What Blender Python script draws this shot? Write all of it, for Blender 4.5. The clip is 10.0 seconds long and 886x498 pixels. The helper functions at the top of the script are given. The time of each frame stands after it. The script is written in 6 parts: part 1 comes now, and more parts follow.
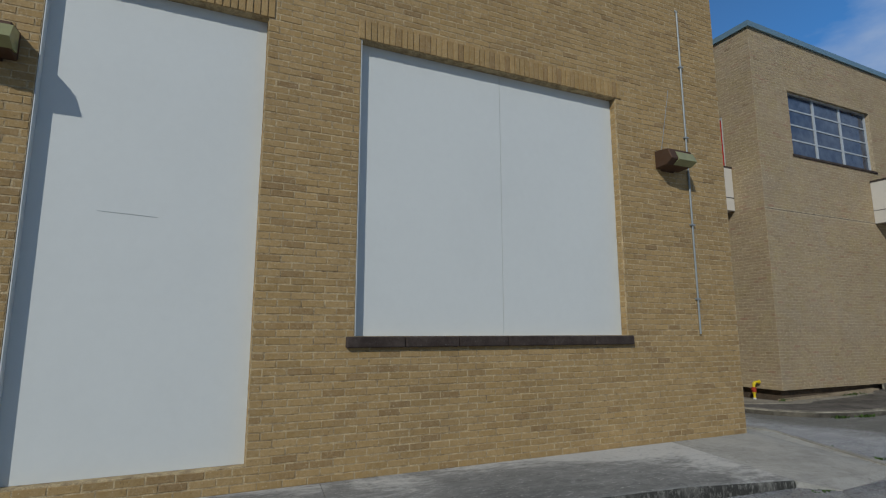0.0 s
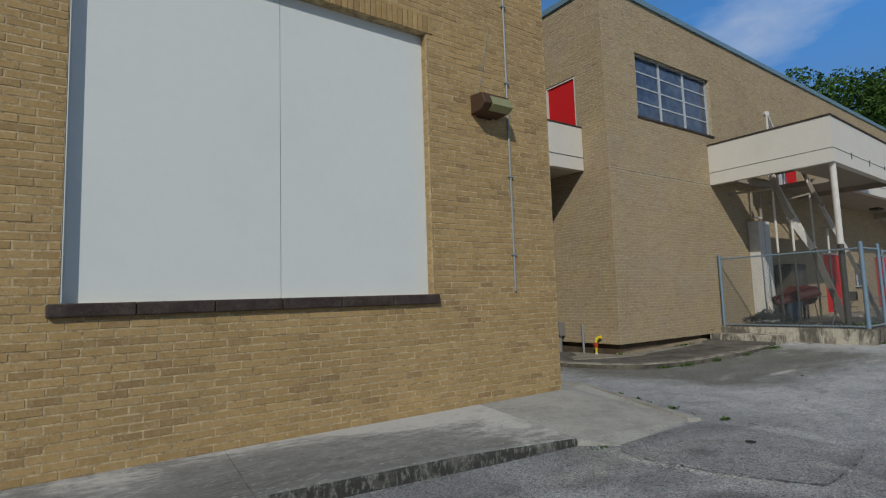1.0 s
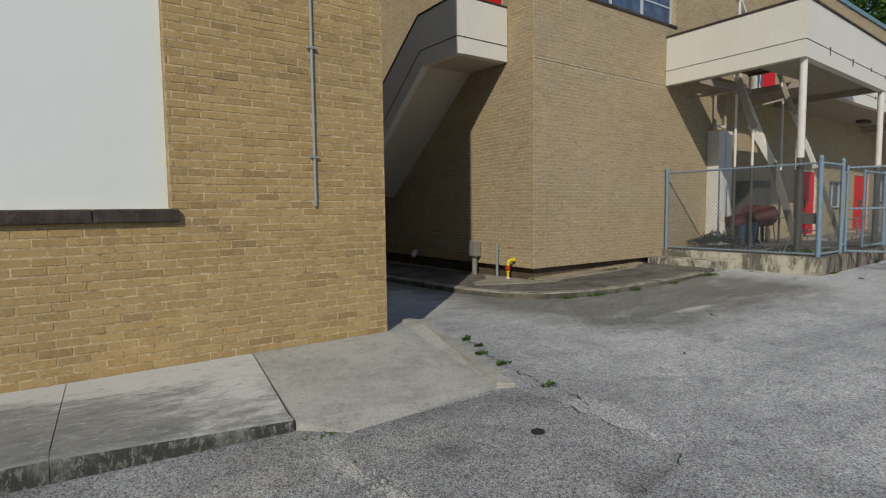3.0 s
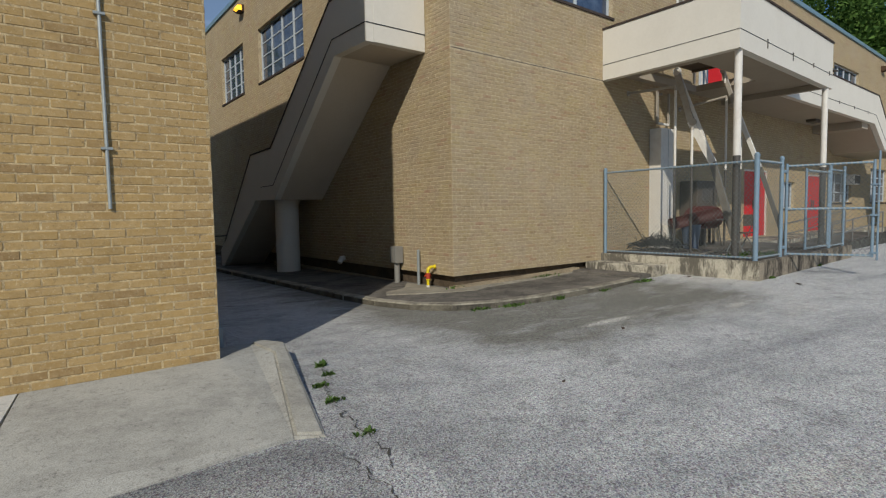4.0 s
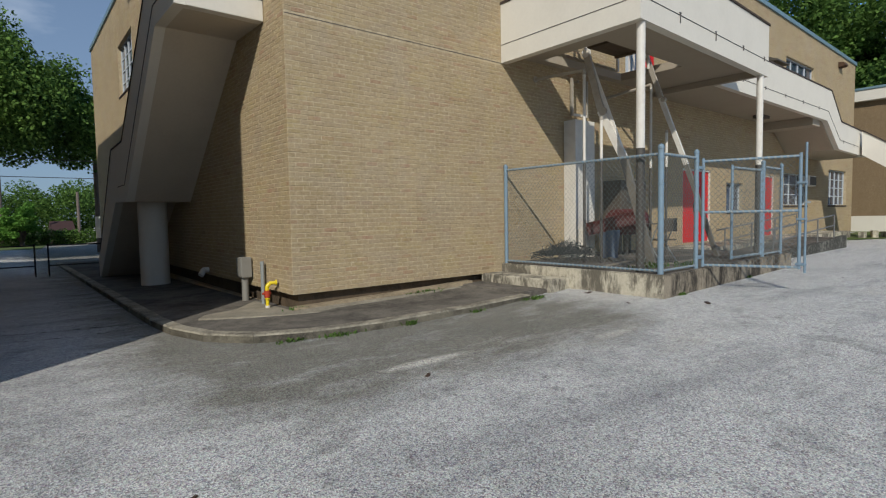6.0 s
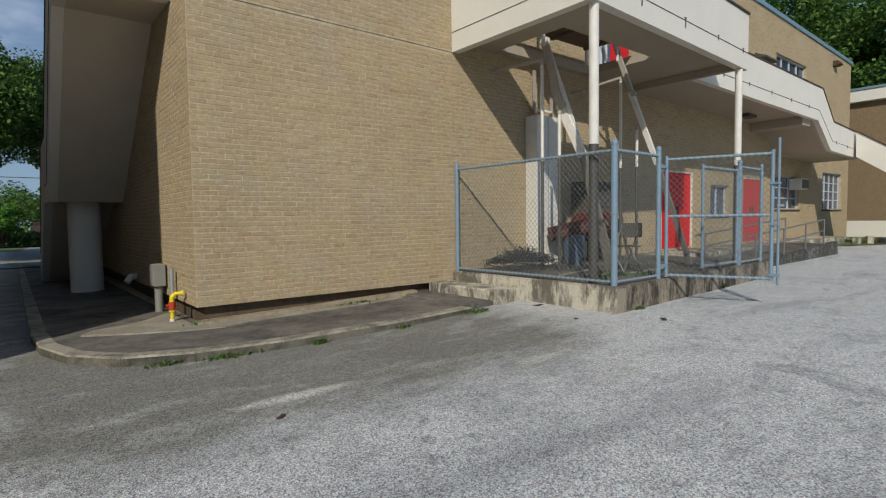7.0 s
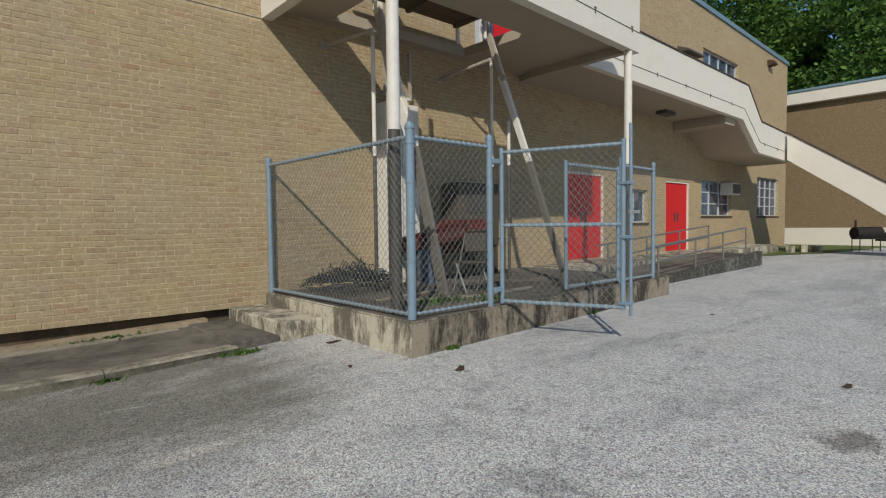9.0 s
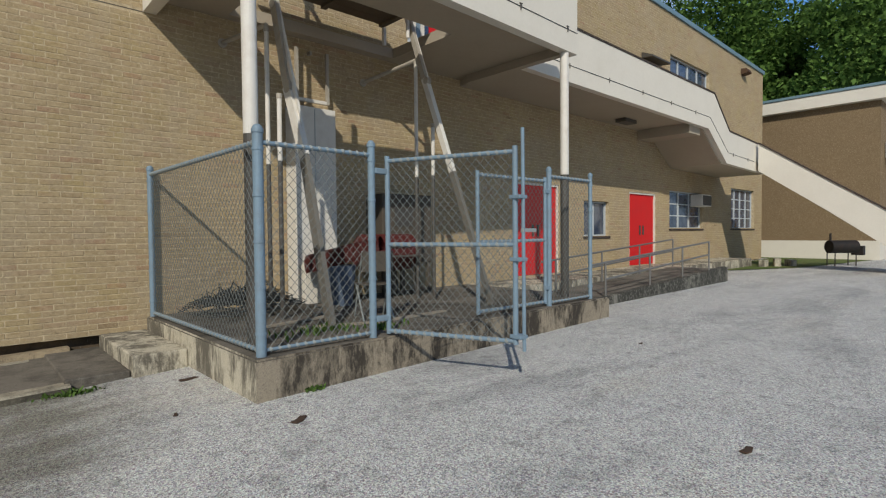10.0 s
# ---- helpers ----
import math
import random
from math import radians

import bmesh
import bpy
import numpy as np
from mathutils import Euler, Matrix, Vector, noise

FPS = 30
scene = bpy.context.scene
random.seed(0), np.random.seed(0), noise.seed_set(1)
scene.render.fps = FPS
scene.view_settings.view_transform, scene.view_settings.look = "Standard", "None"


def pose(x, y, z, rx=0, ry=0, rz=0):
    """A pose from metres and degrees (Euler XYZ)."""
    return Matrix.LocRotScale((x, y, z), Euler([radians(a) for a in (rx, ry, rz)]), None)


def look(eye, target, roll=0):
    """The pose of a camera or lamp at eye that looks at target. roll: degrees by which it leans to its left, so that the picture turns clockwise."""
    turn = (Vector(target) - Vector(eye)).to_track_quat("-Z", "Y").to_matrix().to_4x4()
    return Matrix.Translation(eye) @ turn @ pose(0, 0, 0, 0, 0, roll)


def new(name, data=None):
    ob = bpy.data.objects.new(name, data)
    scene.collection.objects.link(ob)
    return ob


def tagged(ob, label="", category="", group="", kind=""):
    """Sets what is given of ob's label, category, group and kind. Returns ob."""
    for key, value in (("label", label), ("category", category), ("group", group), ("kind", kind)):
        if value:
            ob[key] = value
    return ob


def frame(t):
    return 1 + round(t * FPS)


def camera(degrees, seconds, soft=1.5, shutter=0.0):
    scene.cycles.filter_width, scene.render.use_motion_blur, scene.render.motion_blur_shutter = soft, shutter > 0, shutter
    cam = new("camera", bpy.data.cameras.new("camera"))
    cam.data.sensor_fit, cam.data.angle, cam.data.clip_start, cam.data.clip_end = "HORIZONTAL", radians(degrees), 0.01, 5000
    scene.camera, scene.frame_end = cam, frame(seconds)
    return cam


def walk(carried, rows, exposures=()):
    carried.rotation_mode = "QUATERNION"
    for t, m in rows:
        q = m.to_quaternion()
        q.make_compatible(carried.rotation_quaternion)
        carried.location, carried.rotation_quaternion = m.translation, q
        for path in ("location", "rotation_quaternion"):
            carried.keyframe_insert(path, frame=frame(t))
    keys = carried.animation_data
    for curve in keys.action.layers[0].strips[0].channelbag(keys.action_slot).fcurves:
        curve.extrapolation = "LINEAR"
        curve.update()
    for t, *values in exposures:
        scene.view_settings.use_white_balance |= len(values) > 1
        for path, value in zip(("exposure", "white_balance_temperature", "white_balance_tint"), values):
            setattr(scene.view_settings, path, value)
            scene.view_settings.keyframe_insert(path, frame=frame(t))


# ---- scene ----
cam = camera(79.5, 10.0, soft=1.2)

PATH = [
    (0, (0.492, 0.278, 1.593), (1.319, 2.071, 1.906), -0.1),
    (0.5, (1.251, 0.318, 1.495), (2.37, 1.943, 1.825), -1.8),
    (1, (2.005, 0.33, 1.5), (3.152, 1.957, 1.688), -1.9),
    (1.5, (2.732, 0.402, 1.49), (3.878, 2.039, 1.568), -1.5),
    (2, (3.454, 0.459, 1.473), (4.593, 2.1, 1.378), -1.2),
    (2.5, (4.083, 0.529, 1.481), (5.218, 2.17, 1.344), -1.0),
    (3, (4.797, 0.502, 1.524), (5.949, 2.13, 1.379), -0.7),
    (4.5, (7.065, 0.526, 1.479), (8.307, 2.088, 1.35), -1.2),
    (5, (7.773, 0.549, 1.468), (9.027, 2.102, 1.338), -1.1),
    (5.5, (8.485, 0.536, 1.465), (9.745, 2.084, 1.338), -1.1),
    (7, (10.589, 0.613, 1.456), (11.846, 2.165, 1.345), -0.8),
    (7.5, (11.304, 0.612, 1.449), (12.559, 2.166, 1.338), -0.6),
    (8, (12.064, 0.585, 1.461), (13.325, 2.133, 1.351), -0.4),
    (8.5, (12.903, 0.573, 1.465), (14.213, 2.081, 1.368), -0.6),
    (9, (13.655, 0.559, 1.478), (14.99, 2.046, 1.385), -0.7),
    (9.5, (14.395, 0.445, 1.515), (15.744, 1.919, 1.439), -0.7),
    (10, (15.107, 0.341, 1.566), (16.457, 1.815, 1.507), -0.5),
]
EXPOSURE = [(0.0, -0.76, 5860, 9), (1.0, -0.62, 6020, 9), (2.0, -0.47, 6290, 9), (3.2, -0.25, 6340, 9), (4.5, -0.08, 6260, 9), (5.5, -0.06, 6220, 9), (7.5, -0.06, 6280, 9), (10.0, -0.14, 6430, 9)]
walk(cam, [(t, look(eye, target, roll)) for t, eye, target, roll in PATH], EXPOSURE)

# ---- light ----
SUN = Vector((-1.0, -0.955, 0.96)).normalized()
world = bpy.data.worlds.new("sky")
scene.world = world
world.use_nodes = True
wn, wl = world.node_tree.nodes, world.node_tree.links
wn.clear()
sky = wn.new("ShaderNodeTexSky")
sky.sky_type = "NISHITA"
sky.sun_disc = False
sky.sun_elevation = math.asin(SUN.z)
sky.sun_rotation = math.atan2(SUN.x, SUN.y)
sky.ozone_density = 4.0
sky.dust_density = 0.6
tc = wn.new("ShaderNodeTexCoord")
mp = wn.new("ShaderNodeMapping")
mp.inputs["Scale"].default_value = (1.0, 1.0, 2.4)
cn = wn.new("ShaderNodeTexNoise")
cn.inputs["Scale"].default_value = 2.1
cn.inputs["Detail"].default_value = 7
cn.inputs["Roughness"].default_value = 0.52
cr = wn.new("ShaderNodeValToRGB")
cr.color_ramp.elements[0].position, cr.color_ramp.elements[1].position = 0.53, 0.72
mx = wn.new("ShaderNodeMix")
mx.data_type = "RGBA"
mx.inputs[7].default_value = (11.0, 12.0, 13.5, 1)
bg = wn.new("ShaderNodeBackground")
bg.inputs["Strength"].default_value = 0.065
wo = wn.new("ShaderNodeOutputWorld")
wl.new(tc.outputs["Generated"], mp.inputs["Vector"])
wl.new(mp.outputs[0], cn.inputs["Vector"])
wl.new(cn.outputs["Fac"], cr.inputs["Fac"])
wl.new(cr.outputs["Color"], mx.inputs["Factor"])
tint = wn.new("ShaderNodeMix")
tint.data_type, tint.blend_type = "RGBA", "MULTIPLY"
tint.inputs["Factor"].default_value = 1.0
tint.inputs[7].default_value = (0.66, 0.94, 1.18, 1)
wl.new(sky.outputs[0], tint.inputs[6])
haze = wn.new("ShaderNodeMix")
haze.data_type = "RGBA"
haze.inputs[7].default_value = (4.6, 5.9, 7.6, 1)
sep = wn.new("ShaderNodeSeparateXYZ")
hr = wn.new("ShaderNodeMapRange")
hr.inputs["From Min"].default_value, hr.inputs["From Max"].default_value = 0.0, 0.9
hr.inputs["To Min"].default_value, hr.inputs["To Max"].default_value = 0.75, 0.0
wl.new(tc.outputs["Generated"], sep.inputs[0])
wl.new(sep.outputs[2], hr.inputs["Value"])
wl.new(hr.outputs[0], haze.inputs["Factor"])
east = wn.new("ShaderNodeMapRange")
east.inputs["From Min"].default_value, east.inputs["From Max"].default_value = 0.3, 0.9
clear = wn.new("ShaderNodeMix")
clear.data_type = "RGBA"
clear.inputs[6].default_value, clear.inputs[7].default_value = (4.6, 5.8, 7.3, 1), (2.8, 10.5, 25.0, 1)
wl.new(sep.outputs[0], east.inputs["Value"])
high = wn.new("ShaderNodeMapRange")
high.inputs["From Min"].default_value, high.inputs["From Max"].default_value = 0.16, 0.42
both = wn.new("ShaderNodeMath")
both.operation = "MULTIPLY"
wl.new(sep.outputs[2], high.inputs["Value"])
wl.new(east.outputs[0], both.inputs[0])
wl.new(high.outputs[0], both.inputs[1])
wl.new(both.outputs[0], clear.inputs["Factor"])
wl.new(clear.outputs[2], haze.inputs[7])
wl.new(tint.outputs[2], haze.inputs[6])
wl.new(haze.outputs[2], mx.inputs[6])
wl.new(mx.outputs[2], bg.inputs["Color"])
wl.new(bg.outputs[0], wo.inputs[0])
sun_data = bpy.data.lights.new("sun", "SUN")
sun_data.energy, sun_data.angle, sun_data.color = 3.5, radians(0.6), (1.0, 0.93, 0.82)
sun = new("sun", sun_data)
sun.matrix_world = look(SUN * 60, (0, 0, 0))

# ---- materials ----


def lin(r, g, b):
    """Linear colour from display values 0 to 255."""
    return tuple(((v / 255 + 0.055) / 1.055) ** 2.4 if v > 10 else v / 3295 for v in (r, g, b)) + (1,)


class Mat:
    """A small builder of node materials on object-free world coordinates."""

    def __init__(self, name, rough=0.8, metal=0.0, spec=0.4):
        self.m = bpy.data.materials.new(name)
        self.m.use_nodes = True
        self.t = self.m.node_tree
        self.b = self.t.nodes["Principled BSDF"]
        self.b.inputs["Roughness"].default_value = rough
        self.b.inputs["Metallic"].default_value = metal
        self.b.inputs["Specular IOR Level"].default_value = spec
        self.geo = self.t.nodes.new("ShaderNodeNewGeometry")

    def link(self, a, b):
        self.t.links.new(a, b)

    def noise(self, scale, detail=5, rough=0.6, stretch=(1, 1, 1), dist=0.0):
        mp = self.t.nodes.new("ShaderNodeMapping")
        mp.inputs["Scale"].default_value = stretch
        n = self.t.nodes.new("ShaderNodeTexNoise")
        n.inputs["Scale"].default_value = scale
        n.inputs["Detail"].default_value = detail
        n.inputs["Roughness"].default_value = rough
        n.inputs["Distortion"].default_value = dist
        self.link(self.geo.outputs["Position"], mp.inputs["Vector"])
        self.link(mp.outputs[0], n.inputs["Vector"])
        return n.outputs["Fac"]

    def voronoi(self, scale, feature="F1", rnd=1.0):
        n = self.t.nodes.new("ShaderNodeTexVoronoi")
        n.feature = feature
        n.inputs["Scale"].default_value = scale
        n.inputs["Randomness"].default_value = rnd
        self.link(self.geo.outputs["Position"], n.inputs["Vector"])
        return n

    def ramp(self, fac, stops):
        r = self.t.nodes.new("ShaderNodeValToRGB")
        e = r.color_ramp.elements
        while len(e) < len(stops):
            e.new(0.5)
        for el, (p, c) in zip(e, stops):
            el.position = p
            el.color = c if isinstance(c, tuple) else (c, c, c, 1)
        self.link(fac, r.inputs["Fac"])
        return r.outputs["Color"]

    def mix(self, fac, a, b, mode="MIX"):
        m = self.t.nodes.new("ShaderNodeMix")
        m.data_type, m.blend_type = "RGBA", mode
        for sock, v in ((m.inputs["Factor"], fac), (m.inputs[6], a), (m.inputs[7], b)):
            if hasattr(v, "is_output"):
                self.link(v, sock)
            else:
                sock.default_value = v
        return m.outputs[2]

    def math(self, op, a, b=0.0):
        m = self.t.nodes.new("ShaderNodeMath")
        m.operation = op
        for sock, v in ((m.inputs[0], a), (m.inputs[1], b)):
            if hasattr(v, "is_output"):
                self.link(v, sock)
            else:
                sock.default_value = v
        return m.outputs[0]

    def axis(self, i):
        s = self.t.nodes.new("ShaderNodeSeparateXYZ")
        self.link(self.geo.outputs["Position"], s.inputs[0])
        return s.outputs[i]

    def colour(self, c):
        if hasattr(c, "is_output"):
            self.link(c, self.b.inputs["Base Color"])
        else:
            self.b.inputs["Base Color"].default_value = c
        return self

    def bump(self, height, strength=0.4, distance=0.01):
        n = self.t.nodes.new("ShaderNodeBump")
        n.inputs["Strength"].default_value = strength
        n.inputs["Distance"].default_value = distance
        self.link(height, n.inputs["Height"])
        self.link(n.outputs[0], self.b.inputs["Normal"])
        return self

    def random(self):
        o = self.t.nodes.new("ShaderNodeObjectInfo")
        return self.math("FRACT", self.math("ADD", o.outputs["Random"], self.geo.outputs["Random Per Island"]))


def brick_mat(name, stops, spots=0.35, scale=1.0, rough=0.35, patchy=False):
    m = Mat(name, 0.9, spec=0.2)
    base = m.ramp(m.random(), stops)
    if patchy:
        # drifts of yellower, greyer and redder burning across the wall
        base = m.mix(m.ramp(m.noise(1.7, 6, 0.7), [(0.5, 0.0), (0.62, 0.55)]), base, (0.46, 0.365, 0.165, 1))
        base = m.mix(m.ramp(m.noise(1.3, 6, 0.7, (1, 1, 1), 0.5), [(0.5, 0.0), (0.63, 0.6)]), base, (0.43, 0.355, 0.25, 1))
        base = m.mix(m.ramp(m.noise(3.4, 5, 0.7, (0.7, 0.7, 1.4)), [(0.64, 0.0), (0.72, 0.45)]), base, (0.47, 0.29, 0.17, 1))
    grain = m.noise(62 * scale, 7, 0.78)
    big = m.noise(0.9, 5, 0.6)
    mid = m.noise(16, 6, 0.7)
    c = m.mix(m.ramp(grain, [(0.3, 0.0), (0.75, 1.0)]), base, m.mix(0.5, base, (0.10, 0.07, 0.035, 1)), "MIX")
    c = m.mix(spots, base, c)
    c = m.mix(m.ramp(big, [(0.35, 0.0), (0.7, 0.45)]), c, m.mix(0.55, c, (0.16, 0.12, 0.07, 1)))
    c = m.mix(m.ramp(mid, [(0.42, 0.0), (0.72, rough)]), c, m.mix(0.6, c, (0.58, 0.47, 0.30, 1)))
    c = m.mix(m.ramp(m.noise(22, 5, 0.7), [(0.52, 0.0), (0.74, rough)]), c, m.mix(0.6, c, (0.17, 0.125, 0.07, 1)))
    c = m.mix(m.ramp(m.noise(2.6, 9, 0.8, (0.45, 0.45, 1.8), 0.4), [(0.54, 0.0), (0.66, 0.5)]), c, m.mix(0.5, c, (0.15, 0.105, 0.055, 1)))
    c = m.mix(m.ramp(m.noise(38, 7, 0.8), [(0.57, 0.0), (0.66, 0.75)]), c, m.mix(0.7, c, (0.07, 0.05, 0.03, 1)))
    c = m.mix(m.ramp(m.noise(47, 6, 0.8), [(0.58, 0.0), (0.66, 0.7)]), c, m.mix(0.7, c, (0.74, 0.64, 0.44, 1)))
    m.colour(c)
    m.bump(m.math("ADD", m.math("MULTIPLY", grain, 0.6), mid), 0.8, 0.007)
    return m.m


def plain_mat(name, col, rough=0.6, metal=0.0, vary=0.12, dirt=(0.12, 0.1, 0.08, 1), dirtiness=0.25, scale=3.0, bump=0.15):
    m = Mat(name, rough, metal)
    n = m.noise(scale, 6, 0.65)
    f = m.noise(scale * 14, 4, 0.6)
    c = m.mix(m.ramp(n, [(0.45, 0.0), (0.8, dirtiness)]), col, m.mix(0.6, col, dirt))
    c = m.mix(m.ramp(f, [(0.35, 0.0), (0.7, vary)]), c, m.mix(0.5, c, (0.02, 0.02, 0.02, 1)))
    m.colour(c)
    m.bump(f, bump, 0.004)
    return m.m


def concrete_mat(name, col, dark, amount=0.7, scale=1.6, streak=False):
    m = Mat(name, 0.92, spec=0.2)
    n = m.noise(scale, 10, 0.72, (1, 1, 0.5) if streak else (1, 1, 1), 0.4)
    n2 = m.noise(scale * 5, 9, 0.8, (1, 1, 0.22) if streak else (1, 1, 1))
    f = m.noise(120, 3, 0.6)
    c = m.mix(m.ramp(m.math("ADD", m.math("MULTIPLY", n, 0.62), m.math("MULTIPLY", n2, 0.38)), [(0.45, 0.0), (0.53, amount)] if streak else [(0.44, 0.0), (0.60, amount)]), col, dark)
    c = m.mix(m.ramp(m.noise(24, 7, 0.75), [(0.57, 0.0), (0.66, 0.55)]), c, m.mix(0.75, c, (0.03, 0.028, 0.024, 1)))
    c = m.mix(m.ramp(m.noise(37, 6, 0.75), [(0.60, 0.0), (0.68, 0.4)]), c, m.mix(0.5, c, (0.72, 0.68, 0.58, 1)))
    c = m.mix(m.ramp(f, [(0.3, 0.45), (0.6, 0.0)]), c, (0.05, 0.045, 0.04, 1))
    m.colour(c)
    m.bump(m.math("ADD", f, n2), 0.5, 0.006)
    return m.m


def walk_mat(name):
    """Pale sidewalk with mould drawn along the kerb side, pitting and lichen."""
    m = Mat(name, 0.92, spec=0.2)
    run = m.math("MULTIPLY", m.math("SUBTRACT", 4.95, m.axis(1)), 0.13)
    run = m.math("ADD", m.math("MINIMUM", m.math("MAXIMUM", run, -0.12), 0.10), m.math("MULTIPLY", m.math("MINIMUM", m.math("MAXIMUM", m.math("SUBTRACT", 4.9, m.axis(0)), -2.0), 2.0), 0.045))
    n = m.math("ADD", m.math("MULTIPLY", m.noise(1.3, 10, 0.76, (0.6, 1.2, 1), 0.6), 0.62), m.math("MULTIPLY", m.noise(9, 10, 0.8, (0.6, 1.4, 1)), 0.38))
    c = m.mix(m.ramp(m.math("ADD", n, run), [(0.45, 0.0), (0.55, 0.66), (0.70, 0.9)]), (0.60, 0.585, 0.53, 1), (0.125, 0.124, 0.113, 1))
    c = m.mix(m.ramp(m.noise(17, 8, 0.76, (0.6, 1.6, 1)), [(0.56, 0.0), (0.65, 0.6)]), c, m.mix(0.7, c, (0.04, 0.04, 0.036, 1)))
    c = m.mix(m.ramp(m.noise(30, 7, 0.76, (0.5, 1.4, 1)), [(0.57, 0.0), (0.64, 0.7)]), c, (0.62, 0.60, 0.54, 1))
    f = m.noise(150, 3, 0.65)
    c = m.mix(m.ramp(f, [(0.32, 0.4), (0.55, 0.0)]), c, m.mix(0.6, c, (0.03, 0.03, 0.028, 1)))
    m.colour(c)
    m.bump(m.math("ADD", f, n), 0.7, 0.006)
    return m.m


def lichen_mat(name):
    """Black mould on an upright kerb face, with pale lichen specks and bare runs."""
    m = Mat(name, 0.95, spec=0.15)
    n = m.noise(2.2, 9, 0.72, (1, 1, 0.6), 0.4)
    c = m.mix(m.ramp(n, [(0.50, 0.0), (0.64, 0.8)]), (0.055, 0.054, 0.047, 1), (0.27, 0.26, 0.225, 1))
    c = m.mix(m.ramp(m.noise(34, 6, 0.72, (1, 1, 0.45)), [(0.52, 0.0), (0.60, 0.7)]), c, (0.25, 0.245, 0.21, 1))
    c = m.mix(m.ramp(m.noise(60, 5, 0.7), [(0.55, 0.0), (0.65, 0.6)]), c, (0.035, 0.034, 0.03, 1))
    m.colour(c)
    m.bump(m.noise(45, 6, 0.7), 0.7, 0.01)
    return m.m


BRICK_A = brick_mat("buff_brick", [(0.0, (0.40, 0.265, 0.10, 1)), (0.3, (0.455, 0.302, 0.118, 1)), (0.7, (0.50, 0.338, 0.14, 1)), (0.88, (0.40, 0.262, 0.103, 1)), (1.0, (0.32, 0.205, 0.085, 1))], 0.45, 1.0, 0.4)
BRICK_B = brick_mat("tan_brick", [(0.0, (0.405, 0.31, 0.18, 1)), (0.3, (0.45, 0.345, 0.2, 1)), (0.6, (0.475, 0.37, 0.215, 1)), (0.82, (0.44, 0.34, 0.215, 1)), (0.93, (0.43, 0.305, 0.185, 1)), (0.985, (0.42, 0.262, 0.165, 1)), (1.0, (0.31, 0.23, 0.135, 1))], 0.8, 1.0, 0.6, True)
MORTAR_A = concrete_mat("buff_mortar", (0.64, 0.50, 0.28, 1), (0.20, 0.14, 0.07, 1), 0.85, 7)
MORTAR_B = concrete_mat("tan_mortar", (0.62, 0.51, 0.335, 1), (0.36, 0.28, 0.17, 1), 0.95, 11)
WHITE_PANEL = plain_mat("white_panel_paint", (0.71, 0.73, 0.685, 1), 0.55, vary=0.04, dirtiness=0.08, scale=0.9, bump=0.05)
WHITE_WALL = plain_mat("cream_paint", (0.70, 0.66, 0.57, 1), 0.75, vary=0.07, dirtiness=0.22, scale=1.4, dirt=(0.35, 0.3, 0.22, 1), bump=0.2)
# undersides: the cream paint darkened for shade, less on the stair for bounce
SOFFIT_SHADED = plain_mat("soffit_paint_shaded", (0.40, 0.345, 0.265, 1), 0.8, vary=0.08, dirtiness=0.3, scale=1.5, dirt=(0.25, 0.2, 0.14, 1))
STAIR_SOFFIT_SHADED = plain_mat("stair_soffit_paint_shaded", (0.56, 0.49, 0.38, 1), 0.8, vary=0.1, dirtiness=0.35, scale=1.5, dirt=(0.3, 0.23, 0.15, 1))
WHITE_STEEL = plain_mat("chipped_white_steel", (0.70, 0.67, 0.60, 1), 0.5, vary=0.12, dirtiness=0.35, scale=6, dirt=(0.25, 0.13, 0.06, 1))
BARE_STEEL = plain_mat("bare_dark_steel", (0.10, 0.095, 0.085, 1), 0.6, 0.4, vary=0.3, dirtiness=0.5, scale=9, dirt=(0.14, 0.08, 0.04, 1))
RED = plain_mat("red_door_paint", (0.60, 0.009, 0.010, 1), 0.6, vary=0.08, dirtiness=0.12, scale=3)
BROWN_STONE = concrete_mat("dark_brown_stone", (0.045, 0.032, 0.026, 1), (0.14, 0.11, 0.09, 1), 0.5, 4)
WALK = walk_mat("worn_concrete")
PAD = concrete_mat("ramp_concrete", (0.50, 0.485, 0.425, 1), (0.29, 0.28, 0.245, 1), 0.75, 1.2)
KERB = lichen_mat("mouldy_kerb_concrete")
KERB_CLEAN = concrete_mat("pale_kerb_concrete", (0.52, 0.495, 0.42, 1), (0.30, 0.285, 0.24, 1), 0.7, 3.0)
LEDGE = concrete_mat("tan_ledge_concrete", (0.46, 0.37, 0.24, 1), (0.20, 0.155, 0.10, 1), 0.7, 2.4)
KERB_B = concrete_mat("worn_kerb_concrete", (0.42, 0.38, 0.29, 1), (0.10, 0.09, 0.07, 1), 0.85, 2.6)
KERB_FACE = concrete_mat("dark_kerb_face", (0.20, 0.18, 0.135, 1), (0.035, 0.032, 0.026, 1), 0.95, 0.9)
WALK_DARK = concrete_mat("dark_stained_concrete", (0.20, 0.18, 0.15, 1), (0.05, 0.045, 0.038, 1), 0.9, 1.0)
SLAB = concrete_mat("streaked_concrete", (0.60, 0.55, 0.43, 1), (0.085, 0.075, 0.058, 1), 0.85, 2.0, True)
BLUE_STEEL = plain_mat("pale_blue_paint", (0.205, 0.295, 0.37, 1), 0.55, 0.1, vary=0.3, dirtiness=0.65, scale=9, dirt=(0.16, 0.14, 0.11, 1))
CHAIN = plain_mat("dull_chain_wire", (0.17, 0.19, 0.185, 1), 0.55, 0.3, vary=0.15, dirtiness=0.3, scale=12, dirt=(0.09, 0.08, 0.06, 1))
